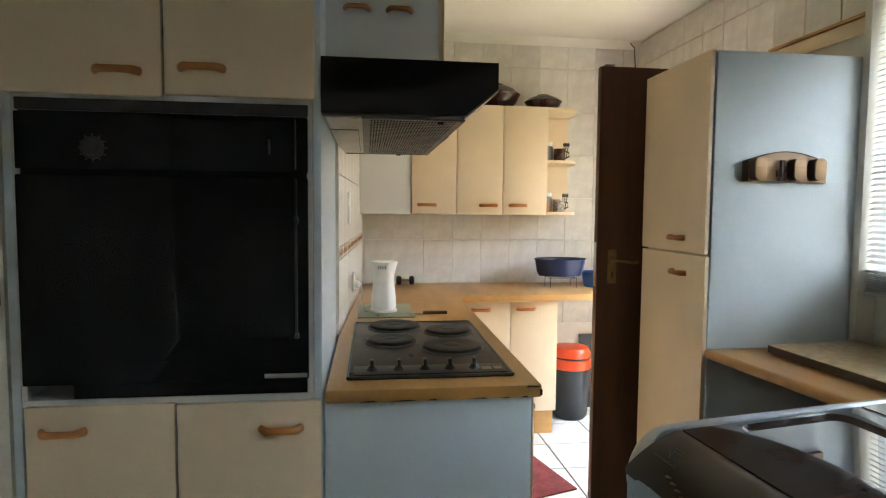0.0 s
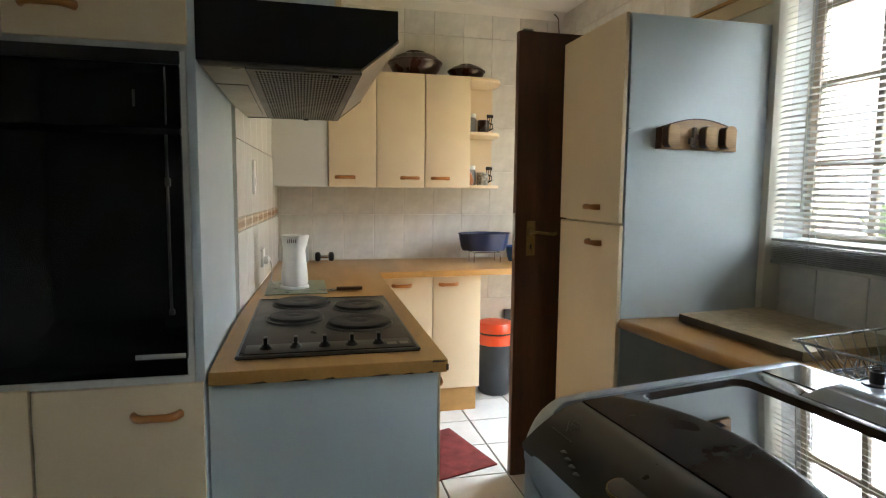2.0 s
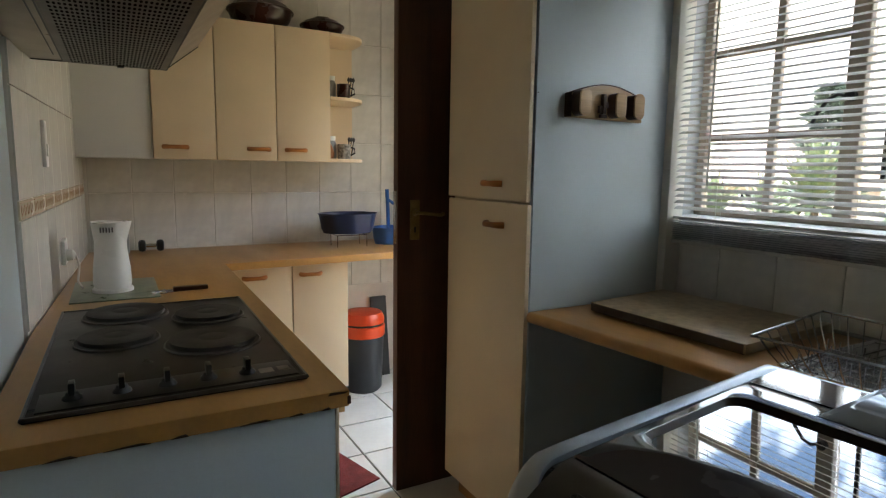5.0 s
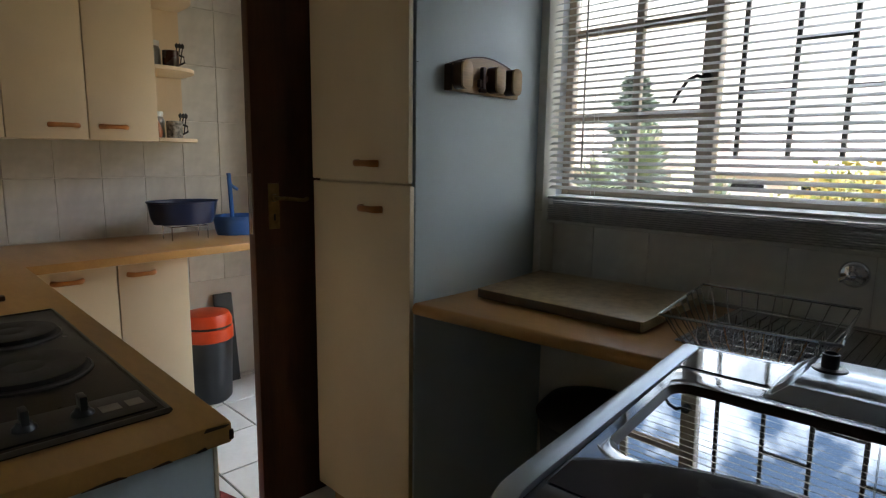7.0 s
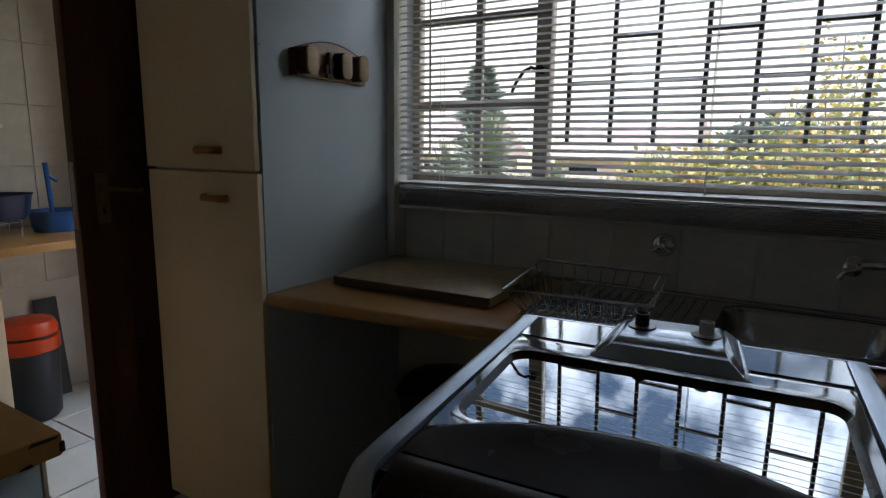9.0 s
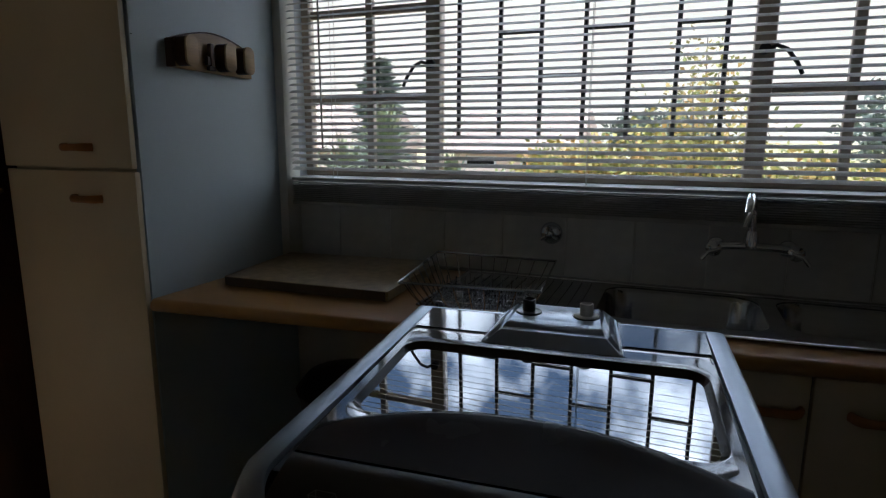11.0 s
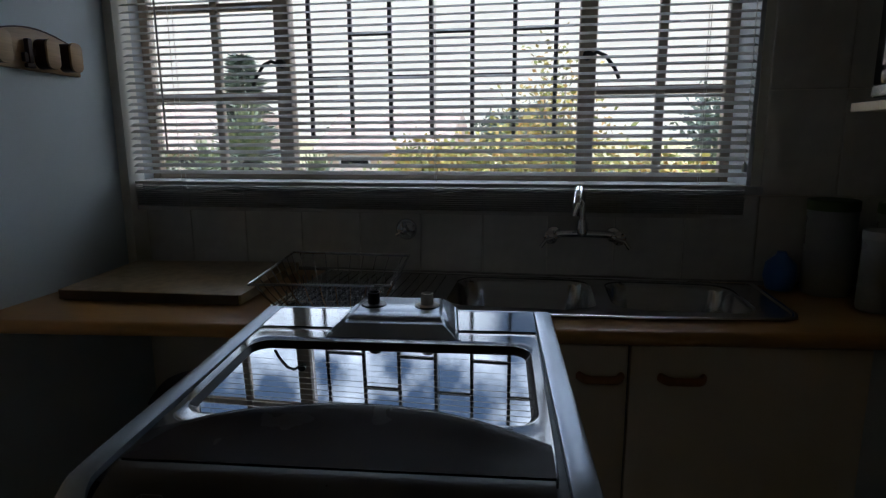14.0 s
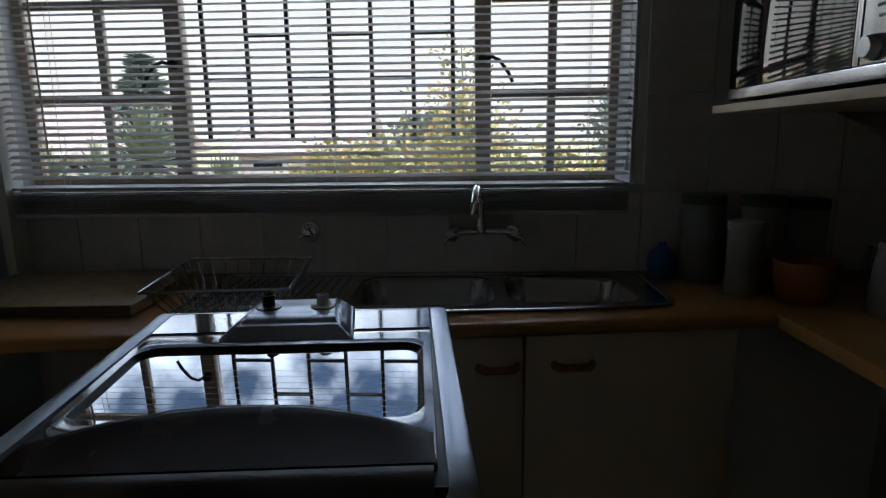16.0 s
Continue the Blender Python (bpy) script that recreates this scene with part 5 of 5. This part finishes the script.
# casseroles on top of the wall cabinets
for x, y, r, h, lab in ((0.935, 3.93, 0.165, 0.165, "large dark brown glazed casserole with lid"), (1.275, 3.93, 0.118, 0.105, "small dark brown glazed casserole with lid")):
    p = thing("casserole", lab, "casserole", (x, y, 2.087), group="casseroles")
    part("pot", lathe([(0, 0.0005), (r * 0.66, 0.0005), (r * 0.78, h * 0.08), (r * 0.93, h * 0.3), (r * 1.0, h * 0.5), (r * 1.0, h * 0.56), (0, h * 0.56)], (x, y, 2.087), 36), POT, p)
    part("lid", lathe([(r * 1.03, h * 0.50), (r * 1.06, h * 0.54), (r * 1.05, h * 0.59), (r * 0.96, h * 0.64), (r * 0.84, h * 0.76), (r * 0.62, h * 0.87), (r * 0.40, h * 0.91), (r * 0.36, h * 0.93), (r * 0.38, h * 0.98), (r * 0.3, h), (0, h)], (x, y, 2.087), 36), POT, p)


# jars, mugs and spoons on the open shelves
PATTERN = mat("black_and_white_mug", (0.55, 0.52, 0.47), 0.3, var=0.3, scale=60, bump=0.0, col2=(0.05, 0.045, 0.04))
for z, bright in ((1.7465, False), (1.4075, True)):
    j = thing("glass_jar", "clear glass storage jar with lid", "jar", (1.315, 3.93, z), group="shelf jars")
    part("body", lathe([(0, 0.0005), (0.034, 0.0005), (0.036, 0.01), (0.036, 0.09), (0.028, 0.105), (0, 0.105)], (1.315, 3.93, z), 20), CANCLEAR, j)
    part("lid", lathe([(0.03, 0.105), (0.031, 0.13), (0, 0.131)], (1.315, 3.93, z), 20), WHITEPLASTIC, j)
    if bright:
        c = thing("amber_bottle", "small amber pear-shaped bottle", "bottle", (1.285, 3.86, z))
        part("body", lathe([(0, 0.0005), (0.024, 0.002), (0.03, 0.03), (0.022, 0.06), (0.01, 0.085), (0, 0.09)], (1.285, 3.86, z), 18), TERRA, c)
    m = thing("patterned_mug", "black and white patterned mug holding spoons", "mug", (1.385, 3.89, z), group="shelf mugs")
    part("cup", lathe([(0, 0.0005), (0.036, 0.0005), (0.038, 0.005), (0.038, 0.085), (0.034, 0.085), (0.034, 0.01), (0, 0.008)], (1.385, 3.89, z), 24), PATTERN if bright else POT, m)
    part("handle", tube([(1.42, 3.885, z + 0.07), (1.445, 3.88, z + 0.062), (1.448, 3.88, z + 0.035), (1.42, 3.885, z + 0.02)], 0.005, 8), BLACKPLASTIC, m)
    for k in range(3):
        sx = 1.40 + 0.014 * k
        part("spoon", join(tube([(sx, 3.885, z + 0.02), (sx + 0.012, 3.88, z + 0.10)], 0.003, 6), lathe([(0, 0), (0.008, 0.006), (0.01, 0.018), (0, 0.03)], (sx + 0.013, 3.88, z + 0.098), 10, "z", 1, 0.4)), BLACKPLASTIC, m)

# pedal bin under the far worktop
bn = thing("waste_bin", "charcoal plastic bin with an orange lid", "bin", (1.49, 3.87, 0))
part("body", lathe([(0, 0.0005), (0.10, 0.0005), (0.115, 0.02), (0.128, 0.36), (0.13, 0.37), (0, 0.37)], (1.49, 3.87, 0), 32), CHARCOAL, bn)
part("collar", lathe([(0.129, 0.345), (0.134, 0.35), (0.134, 0.41), (0.128, 0.415), (0, 0.415)], (1.49, 3.87, 0), 32), ORANGE, bn, "orange collar")
part("band", lathe([(0.126, 0.412), (0.126, 0.428), (0, 0.428)], (1.49, 3.87, 0), 32), BLACKPLASTIC, bn)
part("lid", lathe([(0.13, 0.428), (0.13, 0.455), (0.115, 0.488), (0.06, 0.498), (0, 0.50)], (1.49, 3.87, 0), 32), ORANGE, bn, "orange domed lid")
ct = thing("leaning_board", "dark tray leaning against the wall behind the bin", "tray", (1.685, 4.05, 0))
part("panel", prism([(4.02, 0.002), (4.04, 0.002), (4.112, 0.52), (4.095, 0.52)], "x", 1.63, 1.74, 0.003), CHARCOAL, ct)

# floor mat
fm = solid("floor_mat", prism([(1.157, 2.815), (1.028, 3.30), (0.60, 3.17), (0.73, 2.68)], "z", 0.0015, 0.010, 0.003), REDMAT, "dark red woven floor mat", "mat")

# fittings on the tiled wall by the hob
def on_hob_wall(y, z, dn=0.0):
    d = (LT1 - LT0).normalized()
    p = LT0 + d * ((y - LT0.y) / d.y)
    nrm = Vector((d.y, -d.x, 0))
    q = p + nrm * dn
    return Vector((q.x, q.y, z))


HW = Matrix.Translation(LT0) @ Matrix.Rotation(math.pi / 2 - lt_ang, 4, "Z")
sk = thing("double_socket", "white wall socket with a plug behind the kettle", "socket", tuple(on_hob_wall(3.18, 0.98)))
q = on_hob_wall(3.18, 1.0, 0.008)
part("plate", box(q.x - 0.003, 3.11, 0.985, q.x + 0.010, 3.24, 1.075, 0.004), WHITEPLASTIC, sk)
part("plug", lathe([(0.022, 0), (0.02, 0.02), (0.008, 0.03), (0, 0.03)], (q.x + 0.011, 3.14, 1.02), 16, "x"), WHITEPLASTIC, sk)
part("cable", tube([(q.x + 0.04, 3.14, 1.02), (q.x + 0.05, 3.13, 0.98), (q.x + 0.045, 3.08, 0.93), (q.x + 0.06, 3.03, 0.912)], 0.004, 8), WHITEPLASTIC, sk)
sw2 = thing("light_switch", "slim white switch plate on the tiles", "switch", tuple(on_hob_wall(2.9, 1.36)))
q = on_hob_wall(2.9, 1.4, 0.008)
part("plate", box(q.x - 0.003, 2.865, 1.345, q.x + 0.008, 2.94, 1.495, 0.003), WHITEPLASTIC, sw2)
part("rocker", box(q.x + 0.0085, 2.89, 1.38, q.x + 0.012, 2.915, 1.42, 0.002), WHITEPLASTIC, sw2)
cab = solid("loose_cable", tube([(2.0, 4.09, 2.40), (1.985, 4.08, 2.52), (1.975, 4.07, 2.575), (1.94, 4.06, 2.60)], 0.004, 6), BARK, "loose end of cable in the ceiling corner", "cable")

# ---- garden outside the window ----
GZ = -0.35
ground = structure("ground", prism([(XW + 0.27, -300), (600, -300), (600, 300), (XW + 0.27, 300)], "z", GZ - 0.1, GZ), SOIL, "dry garden ground with patchy grass", "ground")
# out of view below the sill; added so sunlight bounces warmly into the room
structure("pavement", box(XW + 0.28, -6, GZ + 0.001, XW + 1.7, 10, GZ + 0.03, 0.005), mat("tan_paving", (0.48, 0.38, 0.27), 0.9, var=0.15, scale=3, bump=0.2, bscale=40), "unseen tan paving added to bounce warm sunlight indoors", "pavement")


def leafy(name, label, category, at, trunk_h, size, n, leaf, leafm, shoots=10, seed=1, lean=0.2):
    """A bush or tree: stem, limbs and a ragged crown of small leaves with gaps."""
    rng = random.Random(seed)
    t = thing(name, label, category, at)
    base = Vector(at)
    lim = [tube([tuple(base), tuple(base + Vector((0, 0, trunk_h * 0.6))), tuple(base + Vector((rng.uniform(-lean, lean) * 0.3, rng.uniform(-lean, lean) * 0.3, trunk_h + size[2] * 0.5)))], 0.03 * size[0] + 0.012, 7, 1, False, [1.3, 1.0, 0.4])]
    lb = bmesh.new()
    for s in range(shoots):
        a = rng.uniform(0, 2 * math.pi)
        r = rng.uniform(0.2, 1.0)
        tip = base + Vector((size[0] * r * math.cos(a), size[1] * r * math.sin(a), trunk_h + size[2] * rng.uniform(0.35, 1.0) * (1.15 - 0.5 * r)))
        root = base + Vector((0, 0, trunk_h * rng.uniform(0.3, 0.9)))
        mid = root.lerp(tip, 0.5) + Vector((0, 0, 0.08 * size[2]))
        lim.append(tube([tuple(root), tuple(mid), tuple(tip)], 0.008 + 0.006 * size[0], 5, 1, False, [1.2, 0.8, 0.3]))
        for k in range(n // shoots):
            u = rng.random() ** 0.6
            c = root.lerp(mid, u * 2) if u < 0.5 else mid.lerp(tip, u * 2 - 1)
            sp = 0.16 * max(size) * (0.35 + 0.65 * (1 - u))
            c = c + Vector((rng.gauss(0, sp), rng.gauss(0, sp), rng.gauss(0, sp * 0.8)))
            d = Vector((rng.uniform(-1, 1), rng.uniform(-1, 1), rng.uniform(-0.4, 1))).normalized()
            w = d.cross(Vector((rng.uniform(-1, 1), rng.uniform(-1, 1), rng.uniform(-1, 1)))).normalized() * leaf * 0.28
            l = leaf * rng.uniform(0.6, 1.2)
            vs = [lb.verts.new(p) for p in (c, c + d * l * 0.5 + w, c + d * l, c + d * l * 0.5 - w)]
            lb.faces.new(vs)
    part("stems", join(*lim), BARK, t)
    o = part("crown", lb, leafm, t)
    return t


leafy("garden_bush", "large yellow-green leafy bush outside the window", "bush", (5.6, 1.15, GZ), 0.3, (1.0, 1.2, 1.85), 20000, 0.07, LEAF, 26, 3)
leafy("garden_bush", "tall thin yellow-green shrub beside the bush", "bush", (5.1, 0.55, GZ), 0.5, (0.4, 0.45, 2.1), 3500, 0.06, LEAF, 16, 5)
leafy("garden_bush", "leafy yellow-green bush in the dry garden", "bush", (5.4, -0.55, GZ), 0.3, (0.8, 1.0, 1.7), 15000, 0.07, LEAF, 22, 8)
leafy("garden_bush", "grey-green low shrub in the dry garden", "bush", (5.8, 2.3, GZ), 0.15, (0.8, 0.8, 1.3), 5000, 0.07, LEAFGREY, 26, 11)
leafy("garden_bush", "grey-green low shrub in the dry garden", "bush", (6.4, 3.4, GZ), 0.15, (0.9, 0.9, 1.25), 5000, 0.07, LEAFGREY, 26, 12)
leafy("garden_bush", "yellow-green low shrub by the garden wall", "bush", (7.2, -1.8, GZ), 0.2, (0.9, 1.1, 1.9), 10000, 0.07, LEAF, 24, 15)
leafy("garden_bush", "grey-green low shrub in the dry garden", "bush", (6.8, 5.0, GZ), 0.15, (0.9, 1.0, 1.3), 5000, 0.08, LEAFGREY, 26, 17)
leafy("garden_bush", "grey-green low shrub in the dry garden", "bush", (6.9, 0.2, GZ), 0.15, (0.9, 1.0, 1.3), 5000, 0.08, LEAFGREY, 26, 18)
leafy("garden_tree", "dark green tree beyond the garden", "tree", (16, -4.2, GZ), 0.6, (1.3, 1.4, 3.0), 3000, 0.22, LEAFDARK, 26, 21)
leafy("garden_tree", "dark green tree beyond the roofs", "tree", (26, 1.5, GZ), 0.8, (2.2, 2.6, 2.6), 3000, 0.3, LEAFDARK, 26, 23)
leafy("garden_tree", "dark green tree beyond the roofs", "tree", (30, 9.0, GZ), 0.8, (2.0, 3.0, 2.4), 2600, 0.3, LEAFDARK, 26, 24)


def conifer(at, h, r, seed):
    rng = random.Random(seed)
    t = thing("conifer", "dark green conifer with layered branches", "tree", at)
    base = Vector(at)
    part("trunk", tube([tuple(base), tuple(base + Vector((0, 0, h * 0.95)))], 0.09, 8, 1, False, [1.2, 0.2]), BARK, t)
    lb = bmesh.new()
    for i in range(4200):
        u = rng.random() ** 0.8
        z = h * (0.12 + 0.88 * u)
        rr = r * (1 - u) ** 0.5 * rng.uniform(0.3, 1.0) * (0.75 + 0.25 * math.sin(u * 40)) + 0.03
        a = rng.uniform(0, 2 * math.pi)
        c = base + Vector((rr * math.cos(a), rr * math.sin(a), z - 0.15 * rr))
        d = Vector((math.cos(a), math.sin(a), rng.uniform(-0.5, 0.4))).normalized()
        w = d.cross(Vector((rng.uniform(-1, 1), rng.uniform(-1, 1), 1))).normalized() * 0.035
        vs = [lb.verts.new(p) for p in (c - w, c + w, c + d * 0.2)]
        lb.faces.new(vs)
    part("crown", lb, LEAFDARK, t)


conifer((12.0, 6.9, GZ), 3.4, 0.85, 31)


def yucca(at, h, r, n, seed):
    rng = random.Random(seed)
    t = thing("yucca", "spiky grey-green yucca in the garden", "plant", at)
    base = Vector(at)
    part("trunk", tube([tuple(base), tuple(base + Vector((0.03, 0.02, h)))], 0.06, 8, 1, False, [1.2, 0.8]), BARK, t)
    top = base + Vector((0.03, 0.02, h))
    lb = bmesh.new()
    for i in range(n):
        a, e = rng.uniform(0, 2 * math.pi), radians(rng.uniform(-35, 85))
        d = Vector((math.cos(a) * math.cos(e), math.sin(a) * math.cos(e), math.sin(e)))
        s = d.cross(Vector((0, 0, 1))).normalized() * 0.022
        l = r * rng.uniform(0.75, 1.1)
        m = top + d * l * 0.5 + Vector((0, 0, 0.02))
        tip = top + d * l - Vector((0, 0, 0.07 * l))
        v = [lb.verts.new(p) for p in (top - s * 0.6, top + s * 0.6, m + s, m - s, tip)]
        lb.faces.new((v[0], v[1], v[2], v[3]))
        lb.faces.new((v[3], v[2], v[4]))
    part("leaf_rosette", lb, LEAFGREY, t)


yucca((4.9, 3.15, GZ), 1.50, 0.55, 170, 41)
yucca((5.3, 3.75, GZ), 1.25, 0.55, 150, 42)
yucca((5.5, 2.75, GZ), 1.15, 0.5, 140, 43)
yucca((5.2, 4.25, GZ), 1.3, 0.5, 140, 44)


def neighbour(at, w, d, h, rh, seed, label):
    t = thing("neighbour_house", label, "house", at)
    x, y, z = at
    part("wall", box(x - d / 2, y - w / 2, z, x + d / 2, y + w / 2, z + h, 0), BRICKRED, t)
    # roof colour includes the painted haze
    part("roof", prism([(x - d / 2 - 0.5, z + h), (x + d / 2 + 0.5, z + h), (x, z + h + rh)], "y", y - w / 2 - 0.4, y + w / 2 + 0.4), ROOF, t, "red pitched roof, coloured paler for haze")
    for k in range(2):
        yy = y - w / 2 + w * (k + 0.5) / 2
        wd = part("window", box(x - d / 2 - 0.03, yy - 0.6, z + 0.9, x - d / 2 + 0.02, yy + 0.6, z + 2.0, 0.01), REVEAL, t)
        part("pane", box(x - d / 2 - 0.035, yy - 0.52, z + 0.98, x - d / 2 - 0.031, yy + 0.52, z + 1.92, 0), BLACKGLASS, wd)


neighbour((24, 6.4, GZ - 0.9), 4.2, 6.0, 2.2, 1.5, 1, "salmon house with a red roof beyond the garden, coloured paler for haze")
neighbour((22, 13.8, GZ - 0.9), 4.0, 6.0, 2.2, 1.9, 2, "salmon house with a red roof beyond the garden, coloured paler for haze")
gw = structure("garden_wall", box(9.5, -14, GZ, 9.7, 16, GZ + 1.25, 0.02), BRICKRED, "salmon painted garden boundary wall", "wall")

# ---- wall and floor tiles, one by one ----
J = 0.003
# floor: pitch 0.335, cut along the walls
for i in range(-7, 4):
    for j in range(-12, 5):
        x0, y0 = 1.18 + i * 0.335 + 0.0045, 3.07 + j * 0.335 + 0.0045
        x1, y1 = min(x0 + 0.326, XW - 0.002), min(y0 + 0.326, YF - 0.002)
        x0, y0 = max(x0, XL + 0.002), max(y0, YB + 0.002)
        if x1 - x0 > 0.02 and y1 - y0 > 0.02:
            lay_tile(floor, Matrix.Translation((x0, y0, -0.0085)) @ pose(0, 0, 0, -90, 0, 0), x1 - x0, y1 - y0, FLOORTILE, 0.0085)
# far wall: 200 x 300 tiles
for i in range(0, 11):
    for k in range(0, 7):
        x, z = -0.121 + 0.2 + (i - 1) * 0.2045, 0.605 + k * 0.3015
        w, h = 0.2045 - J, min(0.3015 - J, ZC - 0.004 - z)
        if x + w > XW - 0.004:
            w = XW - 0.004 - x
        if w < 0.03 or h < 0.03 or (x < 0.0):
            continue
        lay_tile(wall_far, Matrix.Translation((x, YF, z)), w, h, TILE)
# wall by the hob, with a border row
length = (LT1 - LT0).length
for i in range(9):
    y = i * 0.2045
    w = min(0.2045 - J, length - 0.004 - y)
    if w < 0.03:
        continue
    z, k = 0.905, 0
    rows = [(0.905, 0.297, TILE), (1.2045, 0.052, BORDERTILE), (1.259, 0.297, TILE), (1.5585, 0.297, TILE), (1.858, 0.297, TILE), (2.1575, 0.297, TILE)]
    for z, h, mt in rows:
        m = Matrix.Translation(LT0 + Vector((0, 0, z))) @ Matrix.Rotation(math.pi / 2 - lt_ang, 4, "Z") @ Matrix.Translation((y, 0, 0))
        o = lay_tile(wall_hob, m, w, h, mt, name="border_tile" if mt is BORDERTILE else "tile")
        if mt is BORDERTILE:
            cb2 = [box(0.002, -0.0072, 0.003, w - 0.002, -0.0062, 0.006, 0), box(0.002, -0.0072, 0.046, w - 0.002, -0.0062, 0.049, 0)]
            nm = 4
            for q in range(nm):
                a = 0.008 + q * (w - 0.016) / nm
                b = a + (w - 0.016) / nm - 0.008
                cb2 += [box(a, -0.0072, 0.012, a + 0.005, -0.0062, 0.040, 0), box(a + 0.005, -0.0072, 0.035, b - 0.012, -0.0062, 0.040, 0), box(b - 0.017, -0.0072, 0.018, b - 0.012, -0.0062, 0.035, 0), box(a + 0.011, -0.0072, 0.014, b - 0.019, -0.0062, 0.02, 0)]
            me = finish("border_pattern", join(*cb2), BORDERPRINT)
            po = new("border_pattern", me)
            po.parent = wall_hob
            po.matrix_basis = WORLD[wall_hob].inverted() @ m
# window wall: tiles below the window and beyond the blind
FACE = Matrix.Rotation(-math.pi / 2, 4, "Z")     # tile face towards -x
for i in range(15):
    y1 = 2.075 - i * 0.2045
    w = 0.2045 - J
    if y1 - w < YB:
        w = y1 - YB - 0.003
    if w < 0.03:
        continue
    lay_tile(wall_window, Matrix.Translation((XW, y1, 0.905)) @ FACE, w, 0.262, TILE)
    if y1 - w > 2.12 or y1 < WY0 + 0.01:
        for k in range(4):
            lay_tile(wall_window, Matrix.Translation((XW, y1, 1.17 + k * 0.3015)) @ FACE, w, 0.2985, TILE)
for i in range(10):
    y1 = 4.118 - i * 0.2045
    for k in range(2):
        z = 2.148 + k * 0.3015
        if y1 - 0.2 > 2.13:
            lay_tile(wall_window, Matrix.Translation((XW, y1, z)) @ FACE, 0.2015, min(0.2985, ZC - 0.004 - z), TILE)
for k in range(5):
    for i in range(3):
        y1 = 4.118 - i * 0.19
        lay_tile(wall_window, Matrix.Translation((XW, y1, 0.605 + k * 0.3015)) @ FACE, 0.187, 0.2985, TILE)
# wall behind the canisters
NEARF = Matrix.Rotation(math.pi, 4, "Z")         # tile face towards +y
for i in range(7):
    for k in range(2):
        lay_tile(wall_near, Matrix.Translation((2.03 - i * 0.2045, YB, 0.905 + k * 0.3015)) @ NEARF, 0.2015, 0.2985, TILE)
